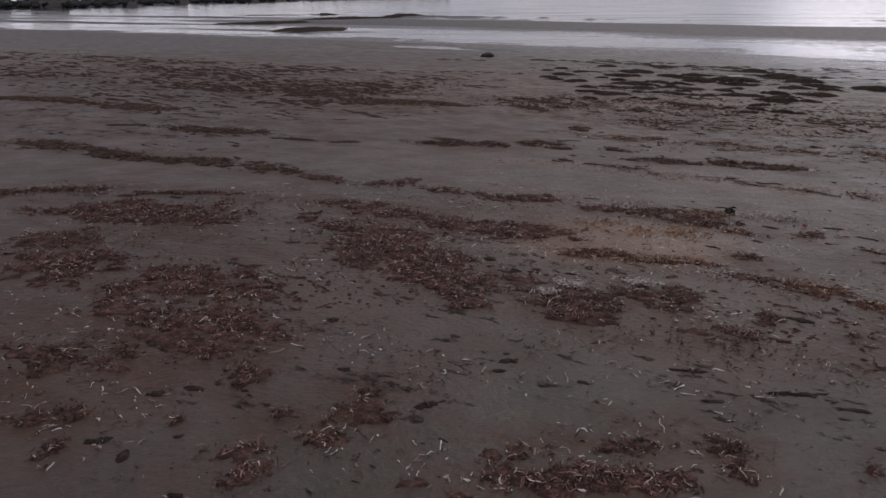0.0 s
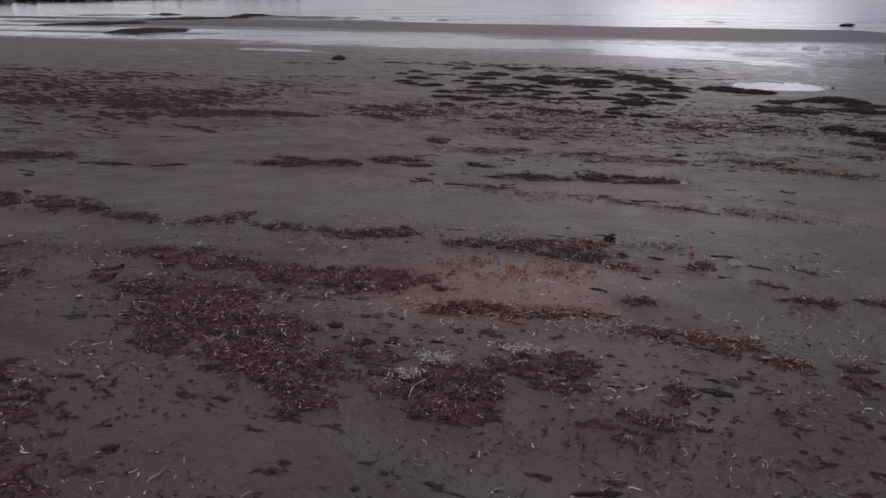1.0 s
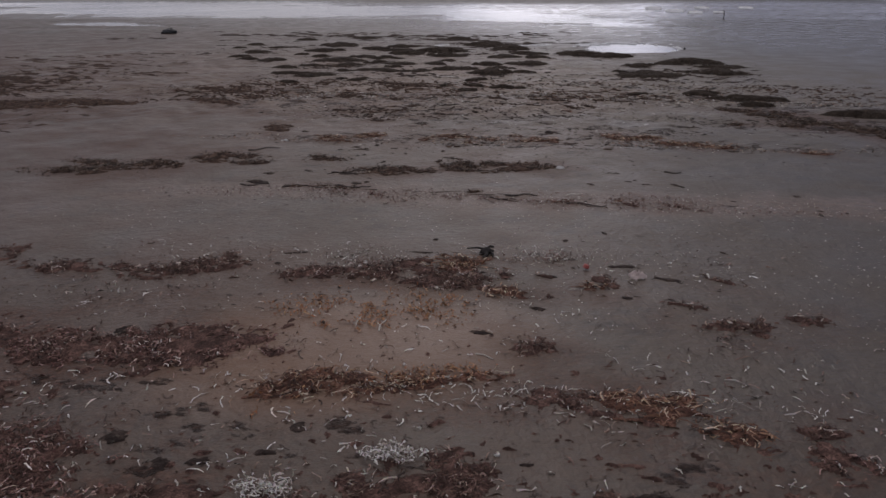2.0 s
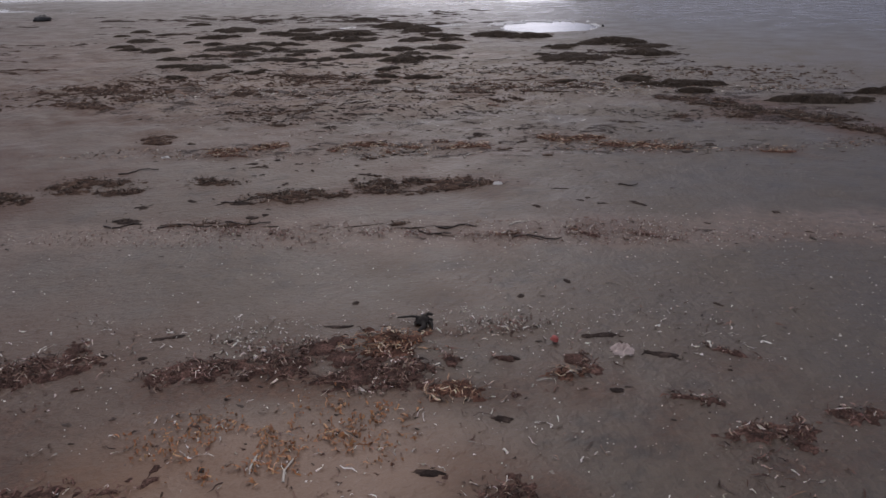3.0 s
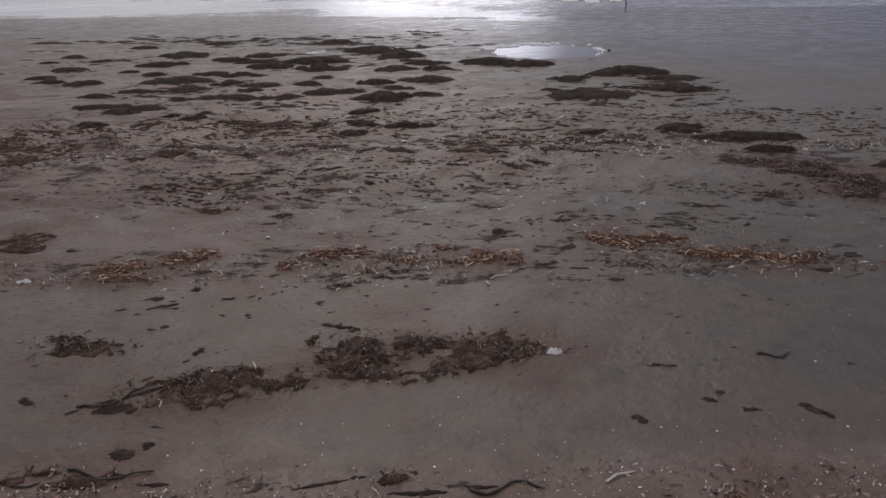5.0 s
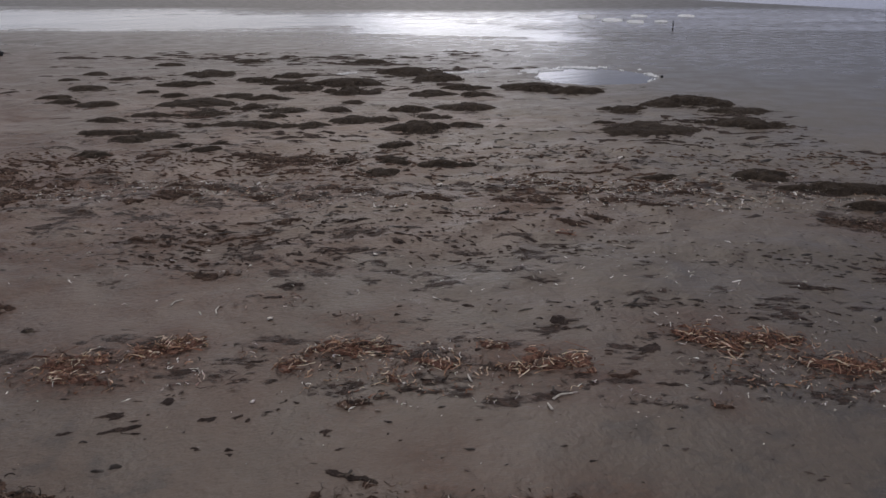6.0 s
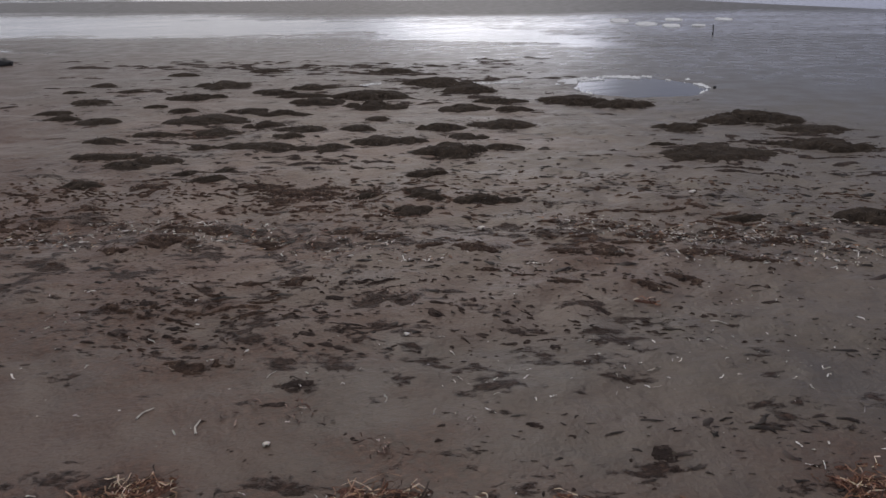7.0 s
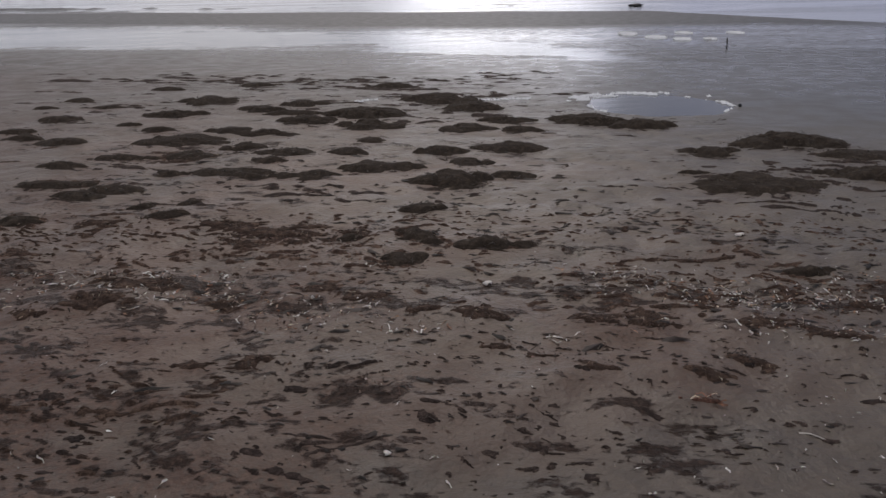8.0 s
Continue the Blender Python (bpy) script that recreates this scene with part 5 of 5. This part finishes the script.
flake_field("black torn bits of seaweed strewn over grey sand", 130, 12.3, -1.9, 0.8, 2.4, (0.03, 0.09), (0.018, 0.042), 0.44)
flake_field("black torn bits of seaweed strewn over grey sand", 300, 13.2, 0.9, 0.8, 3.6, (0.03, 0.11), (0.018, 0.045), 0.44)
flake_field("black torn bits of seaweed strewn over grey sand", 260, 14.9, 0.4, 0.9, 3.0, (0.03, 0.12), (0.018, 0.05), 0.46)
flake_field("long black scraps of seaweed strewn over grey sand", 260, 14.2, 0.0, 1.2, 4.5, (0.04, 0.15), (0.016, 0.038), 0.45)
flake_field("long black scraps of seaweed strewn over grey sand", 150, 16.6, -0.8, 1.2, 4.0, (0.05, 0.18), (0.02, 0.05), 0.46)
flake_field("black torn bits of seaweed strewn over grey sand", 240, 11.35, 1.5, 0.5, 2.4, (0.03, 0.09), (0.014, 0.032), 0.44)
flake_field("black crumbs of seaweed dotted over grey sand", 130, 11.1, 0.3, 0.5, 1.3, (0.02, 0.075), (0.010, 0.024), 0.38)
litter_field("pale dry stalk ends between black weed crumbs", 60, 11.1, 0.3, 0.6, 1.5, (0.015, 0.05), (0.004, 0.007), LEAF_PALE, 0.4)
litter_field("pink crumbs of weed along the shell line", 1100, 8.25, -0.2, 0.24, 3.0, (0.008, 0.026), (0.003, 0.008), LEAF_PINK, 0.42)
litter_field("pale dry crumbs of weed beside the wrack", 150, 6.96, -1.16, 0.17, 0.34, (0.006, 0.02), (0.003, 0.008), LEAF_PALE, 0.3)
litter_field("pale dry crumbs of weed beside the wrack", 170, 7.08, -0.12, 0.16, 0.45, (0.006, 0.022), (0.003, 0.007), LEAF_PALE, 0.3)
litter_field("sparse dry seaweed strips over the upper beach", 2600, 4.4, -0.6, 3.2, 4.2, (0.012, 0.06), (0.003, 0.007), LEAF_BROWN, 0.5)
litter_field("pale dry leaf ends strewn over the upper beach", 1700, 4.4, -0.9, 3.0, 4.0, (0.018, 0.060), (0.003, 0.008), LEAF_PALE, 0.5)
litter_field("pale dry leaf ends over russet wrack", 260, 5.45, -0.2, 0.13, 1.2, (0.015, 0.055), (0.003, 0.006), LEAF_PALE, 0.4)
litter_field("sparse pale seaweed stalks on grey sand", 150, 11.5, 0.0, 1.6, 3.6, (0.02, 0.065), (0.004, 0.008), LEAF_PALE, 0.4)
litter_field("pale dry stalks along the middle tide line", 850, 13.3, 0.3, 0.55, 4.6, (0.02, 0.07), (0.004, 0.009), LEAF_PALE, 0.52)
litter_field("russet seaweed strips along the middle tide line", 900, 13.3, 0.3, 0.5, 5.0, (0.02, 0.07), (0.004, 0.010), LEAF_RUST, 0.5)
litter_field("maroon seaweed strips along the middle tide line", 1000, 13.4, 0.4, 0.8, 5.0, (0.02, 0.065), (0.003, 0.008), LEAF_UMBER, 0.48)
litter_field("russet seaweed strips along the upper tide line", 1000, 10.35, -0.3, 0.28, 4.2, (0.015, 0.06), (0.003, 0.007), LEAF_RUST, 0.54)
litter_field("pale dry stalk ends along the russet tide line", 260, 10.3, -0.3, 0.3, 4.0, (0.012, 0.045), (0.003, 0.006), LEAF_PALE, 0.45)
litter_field("brown seaweed strips along the russet tide line", 500, 10.4, -0.3, 0.35, 4.2, (0.015, 0.06), (0.003, 0.008), LEAF_UMBER, 0.52)


def shell_field(label, count, u, v, ru, rv, size):
    """Chips of shell: flattened six-sided bits of a few millimetres."""
    q, p = inside(count, ru, rv, 0.55)
    x, y = along(u + q, v + p)
    s = rng.uniform(*size, count) * rng.uniform(0.5, 1.0, count)
    verts, faces = flakes(x, y, bare(x, y) + 0.001, s, s * rng.uniform(0.5, 0.9, count), rng.uniform(0, 6.3, count))
    return tagged(part("shell_chips", verts.tolist(), faces.tolist(), SHELL), label, "shells", "shell chips", "stuff")


shell_field("white chips of shell sprinkled on smooth sand", 1300, 7.7, -0.2, 1.1, 3.6, (0.007, 0.019))
shell_field("dense band of broken white shell along the sand", 1000, 8.23, -0.1, 0.22, 2.9, (0.005, 0.014))
shell_field("white chips of shell sprinkled on smooth sand", 700, 6.6, 0.0, 0.7, 2.4, (0.006, 0.017))
shell_field("few white chips of shell on the sand", 450, 4.2, -0.2, 3.0, 4.0, (0.004, 0.012))
shell_field("few white chips of shell on the sand", 260, 11.5, 0.5, 3.0, 4.0, (0.006, 0.018))


# ---- single finds ----
def lump_mesh(rx, ry, rz, seed, rough=0.3, n=14, m=8):
    verts, faces = [], []
    for j in range(m + 1):
        a = math.pi * j / m
        for i in range(n):
            b = 2 * math.pi * i / n
            d = Vector((math.sin(a) * math.cos(b), math.sin(a) * math.sin(b), math.cos(a)))
            k = 1 + rough * noise.noise(d * 1.7 + Vector((seed * 3.1, seed, 0))) + 0.5 * rough * noise.noise(d * 4.1 + Vector((seed, 0, seed * 2.3)))
            verts.append((d.x * rx * k, d.y * ry * k, (d.z * k + 0.75) * rz))
    for j in range(m):
        for i in range(n):
            faces.append((j * n + i, (j + 1) * n + i, (j + 1) * n + (i + 1) % n, j * n + (i + 1) % n))
    return verts, faces


def stick_mesh(points, radius, seed=0, sides=7):
    """A tapered, slightly knotty rod through a few points."""
    pts = [Vector(p) for p in points]
    verts, faces = [], []
    rows = max(10, 2 * (len(pts) - 1))
    for r in range(rows + 1):
        f = r / rows * (len(pts) - 1)
        k = min(int(f), len(pts) - 2)
        c = pts[k].lerp(pts[k + 1], f - k)
        ahead = (pts[k + 1] - pts[k]).normalized()
        side = ahead.cross(Vector((0, 0, 1)))
        side = side.normalized() if side.length > 0.01 else Vector((1, 0, 0))
        above = side.cross(ahead)
        w = radius * (1 - 0.5 * r / rows) * (1 + 0.3 * noise.noise(Vector((r * 0.9, seed, 0))))
        for s in range(sides):
            a = 2 * math.pi * s / sides
            verts.append(tuple(c + side * (w * math.cos(a)) + above * (w * math.sin(a))))
    for r in range(rows):
        for s in range(sides):
            faces.append((r * sides + s, r * sides + (s + 1) % sides, (r + 1) * sides + (s + 1) % sides, (r + 1) * sides + s))
    faces += [tuple(range(sides))[::-1], tuple(rows * sides + s for s in range(sides))]
    return verts, faces


def stand(ob, x, y, turn=0.0, sink=0.0):
    ob.location = (x, y, float(sand_height(x, y)) - sink)
    ob.rotation_euler = (0, 0, radians(turn))
    return ob


def driftwood(x, y, turn):
    knot = stand(part("driftwood", *lump_mesh(0.040, 0.028, 0.022, 4, 1.0), TIMBER), x, y, turn, 0.004)
    tagged(knot, "black crooked knot of driftwood with a thin broken branch", "driftwood")
    part("branch", *stick_mesh([(0.03, 0.005, 0.030), (-0.05, 0.010, 0.036), (-0.115, 0.005, 0.030)], 0.0075, 2), TIMBER, knot)
    part("stub", *stick_mesh([(0.0, -0.01, 0.022), (0.012, -0.05, 0.016), (-0.012, -0.085, 0.006)], 0.015, 5), TIMBER, knot)
    part("stub", *stick_mesh([(0.005, 0.0, 0.03), (0.022, 0.012, 0.05), (0.046, 0.012, 0.047)], 0.012, 8), TIMBER, knot)
    part("splinter", *stick_mesh([(0.02, 0.0, 0.026), (0.045, -0.03, 0.022), (0.052, -0.06, 0.008)], 0.008, 9), TIMBER, knot)


driftwood(2.49, 6.63, -28)

def twig(x, y, turn, long, label, mat, thick=0.006):
    ob = part("twig", *stick_mesh([(-long / 2, 0, thick), (-long * 0.1, long * 0.10, thick * 2.2), (long / 2, long * 0.02, thick)], thick, x), mat)
    stand(ob, x, y, turn, 0.002)
    return tagged(ob, label, "twig", "twigs")


twig(1.70, 5.81, 60, 0.12, "bleached pale twig on rust-coloured sand", GREY_STICK, 0.005)
twig(2.06, 5.39, -50, 0.09, "bleached pale twig on bare sand", GREY_STICK, 0.0035)
twig(3.51, 7.63, 0, 0.12, "flat pale reed stalk on the sand", GREY_STICK, 0.005)
twig(2.77, 10.79, 75, 0.10, "pale reed stalk on the sand", GREY_STICK, 0.005)
twig(2.58, 10.95, 40, 0.09, "pale reed stalk on the sand", GREY_STICK, 0.004)
twig(5.26, 10.81, -50, 0.09, "bleached forked twig on wet sand", GREY_STICK, 0.004)
twig(3.96, 9.30, 5, 0.10, "bleached bent stalk on the sand", GREY_STICK, 0.005)
twig(-3.19, 8.72, 70, 0.14, "bleached pale twig on smooth sand", GREY_STICK, 0.005)
twig(3.67, 9.58, 80, 0.06, "short pale stalk on the sand", GREY_STICK, 0.005)
twig(3.87, 9.25, 80, 0.05, "short pale stalk on the sand", GREY_STICK, 0.006)


def strand(x, y, turn, long, wave):
    """A long dark blade of weed lying in shallow bends."""
    steps = 9
    points = [(long * (k / steps - 0.5), wave * math.sin(2.2 * math.pi * k / steps + 7 * x), 0.004 + 0.004 * (k % 2)) for k in range(steps + 1)]
    ob = stand(part("seaweed_strand", *stick_mesh(points, 0.0065, 3 * x, 6), STRAND), x, y, turn, 0.001)
    return tagged(ob, "long dark curved strand of seaweed on the sand", "seaweed", "seaweed strands")


for place in ((3.50, 7.37, -32, 0.28, 0.025), (3.15, 7.75, -22, 0.24, 0.03), (2.98, 7.70, -35, 0.20, 0.02), (1.62, 8.52, -20, 0.34, 0.03),
              (1.98, 8.40, -28, 0.30, 0.025), (2.02, 8.90, 8, 0.26, 0.03), (1.25, 8.70, -16, 0.24, 0.03), (1.40, 10.05, 0, 0.30, 0.04), (4.60, 8.02, -24, 0.14, 0.02)):
    strand(*place)


def shell(x, y, turn, size):
    """A ribbed half shell lying hollow side down."""
    verts, faces = [(0, -0.45 * size, 0.12 * size)], []
    rings, rays = 4, 13
    for r in range(1, rings + 1):
        for k in range(rays):
            a = radians(-75 + 150 * k / (rays - 1))
            f = r / rings
            rib = 1 + 0.05 * (k % 2)
            verts.append((math.sin(a) * 0.5 * size * f * rib, -0.45 * size + (math.cos(a) * 0.95 * size * f) * rib, 0.38 * size * math.sin(math.pi * min(0.12 + 0.80 * f, 1))))
    for k in range(rays - 1):
        faces.append((0, 1 + k + 1, 1 + k))
        for r in range(rings - 1):
            a, b = 1 + r * rays + k, 1 + (r + 1) * rays + k
            faces.append((a, a + 1, b + 1, b))
    ob = part("shell", verts, faces, SHELL)
    solid = ob.modifiers.new("thickness", "SOLIDIFY")
    solid.thickness = 0.002
    stand(ob, x, y, turn)
    return tagged(ob, "white ribbed half shell lying on the sand", "shell", "shells")


for place in ((1.77, 6.66, 20, 0.032), (1.73, 6.62, 140, 0.024), (2.41, 6.25, 70, 0.026), (2.87, 5.97, 200, 0.026), (2.52, 6.26, 10, 0.018), (3.00, 10.56, 33, 0.034), (3.77, 11.25, 250, 0.030), (-0.88, 5.67, 15, 0.045),
              (2.79, 9.76, 80, 0.022), (4.77, 12.68, 40, 0.06), (6.64, 12.83, 40, 0.06), (10.12, 15.34, 80, 0.06), (2.41, 8.95, 60, 0.034), (1.61, 4.21, 10, 0.024), (1.87, 4.69, 100, 0.024)):
    shell(*place)


def bottle_cap(x, y, turn):
    n, rings = 20, [(0.0, 0.016), (0.014, 0.016), (0.016, 0.014), (0.016, 0.002), (0.019, 0.001), (0.019, 0.0)]
    verts, faces = [], []
    for r, z in rings:
        for k in range(n):
            a = 2 * math.pi * k / n
            rr = r * (1 + (0.03 if k % 2 and z < 0.013 else 0))
            verts.append((rr * math.cos(a), rr * math.sin(a), z))
    for j in range(len(rings) - 1):
        for k in range(n):
            faces.append((j * n + k, (j + 1) * n + k, (j + 1) * n + (k + 1) % n, j * n + (k + 1) % n))
    ob = stand(part("bottle_cap", verts, faces, PLASTIC_RED), x, y, turn, -0.012)
    ob.rotation_euler = (radians(18), radians(10), radians(turn))
    return tagged(ob, "faded red plastic bottle cap among seaweed", "bottle cap")


bottle_cap(2.94, 6.22, 30)


def crumpled(name, x, y, turn, a, b, tall, mat, label, category, seed):
    """A crushed bit of film: folded dome over a torn, rounded outline, with a floor."""
    rings, around = 9, 26
    verts, faces = [(0, 0, tall * 0.8)], []
    for r in range(1, rings + 1):
        for k in range(around):
            t = 2 * math.pi * k / around
            d = Vector((math.cos(t), math.sin(t), 0))
            f = r / rings
            torn = 1 + 0.45 * noise.noise(d * 1.6 + Vector((seed, 0, 0))) + 0.25 * noise.noise(d * 4.5 + Vector((0, seed, 0)))
            fold = abs(noise.noise(d * f * 2.6 + Vector((0, 0, seed)))) + 0.5 * abs(noise.noise(d * f * 6 + Vector((seed, 0, seed))))
            verts.append((d.x * a * f * torn, d.y * b * f * torn, tall * (0.2 + 1.3 * fold) * (1 - f**4) if r < rings else 0.0))
    for k in range(around):
        faces.append((0, 1 + k, 1 + (k + 1) % around))
        for r in range(rings - 1):
            p, q = 1 + r * around, 1 + (r + 1) * around
            faces.append((p + k, q + k, q + (k + 1) % around, p + (k + 1) % around))
    faces.append(tuple(1 + (rings - 1) * around + k for k in range(around))[::-1])
    ob = stand(part(name, verts, faces, mat, smooth_faces=False), x, y, turn, 0.002)
    return tagged(ob, label, category)


crumpled("plastic_bag", 3.16, 6.03, -20, 0.062, 0.046, 0.034, PLASTIC_GREY, "crumpled greyish plastic bag half buried in weed", "plastic bag", 3.0)
crumpled("plastic_scrap", 3.78, 8.46, -30, 0.036, 0.024, 0.024, PLASTIC_WHITE, "white scrap of plastic at the end of a seaweed clump", "litter", 17.0)
crumpled("plastic_scrap", 1.63, 10.47, -20, 0.042, 0.022, 0.018, PLASTIC_WHITE, "white scrap of plastic among russet weed", "litter", 23.0)

# ---- towards the water ----
def flecks_over(x, y, label, small, big, lift=0.0):
    """Flat white rafts, floating or stranded."""
    level = float(sand_height(*PUDDLE)) + 0.062
    s = rng.uniform(small, big, len(x))
    z = np.maximum(sand_height(x, y), np.where(0.407 * x + 0.914 * y > 26, WATER, level if lift == 0 else -9)) + 0.003
    verts, faces = flakes(x, y, z, s, s * 0.5, rng.normal(radians(-24), 0.3, len(x)), 0.7)
    tagged(part("froth", verts.tolist(), faces.tolist(), FLECK_WHITE), label, "froth", "froth", "stuff")


# small white flakes where the sand meets the puddle's level
def puddle_flecks():
    a, r = rng.uniform(0, 2 * np.pi, 16000), rng.uniform(0.6, 1.45, 16000)
    x, y = PUDDLE[0] + r * np.cos(a), PUDDLE[1] + r * np.sin(a)
    level = float(sand_height(*PUDDLE)) + 0.062
    seaward, aside = 0.407 * (x - PUDDLE[0]) + 0.914 * (y - PUDDLE[1]), 0.914 * (x - PUDDLE[0]) - 0.407 * (y - PUDDLE[1])
    keep = (np.abs(sand_height(x, y) - level) < 0.006) & ((seaward > 0.35) | (np.abs(aside) > 0.75)) & (fbm(x * 4.5, y * 4.5, 77, 2) > 0.54)
    flecks_over(x[keep], y[keep], "thin white flecks along the puddle's edge", 0.02, 0.07)


def froth_line():
    """A thin line of bubbles stranded westward of the puddle."""
    v = rng.uniform(-3.4, 0.9, 900)
    u = 21.6 + 0.35 * (fbm(v * 0.9, v * 0, 83, 3) - 0.5) * 4 + rng.normal(0, 0.06, 900)
    keep = fbm(v * 2.5, u, 85, 3) > 0.50
    x, y = 0.407 * u + 0.914 * v, 0.914 * u - 0.407 * v
    flecks_over(x[keep], y[keep], "broken line of froth stranded beside the puddle", 0.015, 0.05, 1.0)


# an oval of flat white flakes at the runnel's level
def white_raft(u, v, ru, rv):
    q, p = inside(260, ru, rv, 0.5)
    x, y = 0.407 * (u + q) + 0.914 * (v + p), 0.914 * (u + q) - 0.407 * (v + p)
    flecks_over(x, y, "flat white patch on the shallow runnel", 0.06, 0.14)


puddle_flecks()
froth_line()
for place in ((40.0, 4.15, 0.9, 0.34), (37.9, 4.8, 0.6, 0.36), (37.0, 5.5, 0.5, 0.28), (40.3, 6.3, 0.5, 0.3), (40.2, 8.2, 0.5, 0.3), (36.8, 6.4, 0.3, 0.2)):
    white_raft(*place)


def stake(x, y):
    ob = part("stake", *stick_mesh([(0, 0, -0.15), (0.01, 0, 0.12), (0.0, 0.01, 0.30)], 0.028, 3), TIMBER)
    stand(ob, x, y)
    return tagged(ob, "short dark wooden stake standing in wet sand", "stake")


stake(18.68, 27.61)


def rock(x, y, rx, ry, rz, seed, turn=0.0):
    ob = part("rock", *lump_mesh(rx, ry, rz, seed, 0.45, 18, 10), ROCK)
    ob.location = (x, y, max(float(sand_height(x, y)), WATER) - 0.3 * rz)
    ob.rotation_euler = (0, 0, radians(turn))
    return tagged(ob, "low black rock at the water's edge", "rock", "rocks")


rock(40.13, 64.71, 0.52, 0.40, 0.14, 2.0, -20)
rock(-0.35, 27.70, 0.22, 0.16, 0.10, 5.0)
rock(10.98, 17.95, 0.025, 0.022, 0.03, 7.0)


# ---- the far shore across the bay ----
def shore_distance(bearing):
    """The coast curves away from the harbour on the west."""
    return 195 + 150 * smooth(-30, -20, bearing) + 1100 * smooth(-21, -3, bearing)


def far_shore():
    verts, faces = [], []
    bearings = np.linspace(-75, -3, 110)
    for k, bearing in enumerate(bearings):
        a = radians(bearing)
        far = float(shore_distance(bearing))
        for j in range(7):
            d = far * (1 + 0.07 * j)
            h = far * (0.0, 0.003, 0.004, 0.005, 0.006, 0.006, 0.003)[j] * (0.5 + fbm(bearing / 6, j / 3, 91)) * float(smooth(-2, -14, bearing) * 0.7 + 0.3)
            verts.append((d * math.sin(a), d * math.cos(a), WATER - 0.4 + h))
    for k in range(len(bearings) - 1):
        for j in range(6):
            i = k * 7 + j
            faces.append((i, i + 7, i + 8, i + 1))
    tagged(part("far_shore", verts, faces, HILL), "dark wooded shore across the bay", "coast", kind="structure")
    tv, tf = [], []
    for k in range(1100):
        bearing = rng.uniform(-74, -5)
        far = float(shore_distance(bearing))
        deep = rng.uniform(0.03, 0.22)
        a, d = radians(bearing), far * (1 + deep)
        size = rng.uniform(0.9, 2.1) * far / 320
        v, f = lump_mesh(size, size, size * rng.uniform(0.45, 0.9), k * 0.37, 0.6, 8, 5)
        base = len(tv)
        z = WATER + far * 0.02 * deep
        tv += [(p[0] + d * math.sin(a), p[1] + d * math.cos(a), p[2] + z) for p in v]
        tf += [tuple(i + base for i in q) for q in f]
    tagged(part("far_trees", tv, tf, TREES), "dark trees crowding the far shore", "trees", kind="stuff")


far_shore()


def box(x0, y0, z0, x1, y1, z1):
    v = [(x0, y0, z0), (x1, y0, z0), (x1, y1, z0), (x0, y1, z0), (x0, y0, z1), (x1, y0, z1), (x1, y1, z1), (x0, y1, z1)]
    return v, [(0, 3, 2, 1), (4, 5, 6, 7), (0, 1, 5, 4), (1, 2, 6, 5), (2, 3, 7, 6), (3, 0, 4, 7)]


def far_house(bearing, d, wide, tall):
    a = radians(bearing)
    base = new("far_house")
    base.location = (d * math.sin(a), d * math.cos(a), WATER + 0.7)
    base.rotation_euler = (0, 0, -a)
    tagged(base, "small pale house on the far shore", "house", "far houses")
    part("wall", *box(-wide / 2, 0, -2, wide / 2, 8, tall), PLASTER, base, smooth_faces=False)
    e = 0.5
    roof = [(-wide / 2 - e, -e, tall), (wide / 2 + e, -e, tall), (wide / 2 + e, 8 + e, tall), (-wide / 2 - e, 8 + e, tall), (-wide / 2 + 1, 4, tall + 1.2), (wide / 2 - 1, 4, tall + 1.2)]
    part("roof", roof, [(0, 1, 5, 4), (1, 2, 5), (2, 3, 4, 5), (3, 0, 4), (3, 2, 1, 0)], ROOF, base, smooth_faces=False)
    for k in range(3):
        x = (k - 1) * wide / 3.4
        part("window", *box(x - 0.6, -0.05, tall - 1.5, x + 0.6, 0.1, tall - 0.5), GLASS, base, smooth_faces=False)


for k in range(8):
    bearing = -44 + 4.1 * k + (k * 7 % 5) * 0.3
    far_house(bearing, float(shore_distance(bearing)) * 1.045 + (k * 13 % 5) * 0.8, 4.5 + (k * 5 % 4) * 1.2, 2.0 + 0.5 * (k % 2))
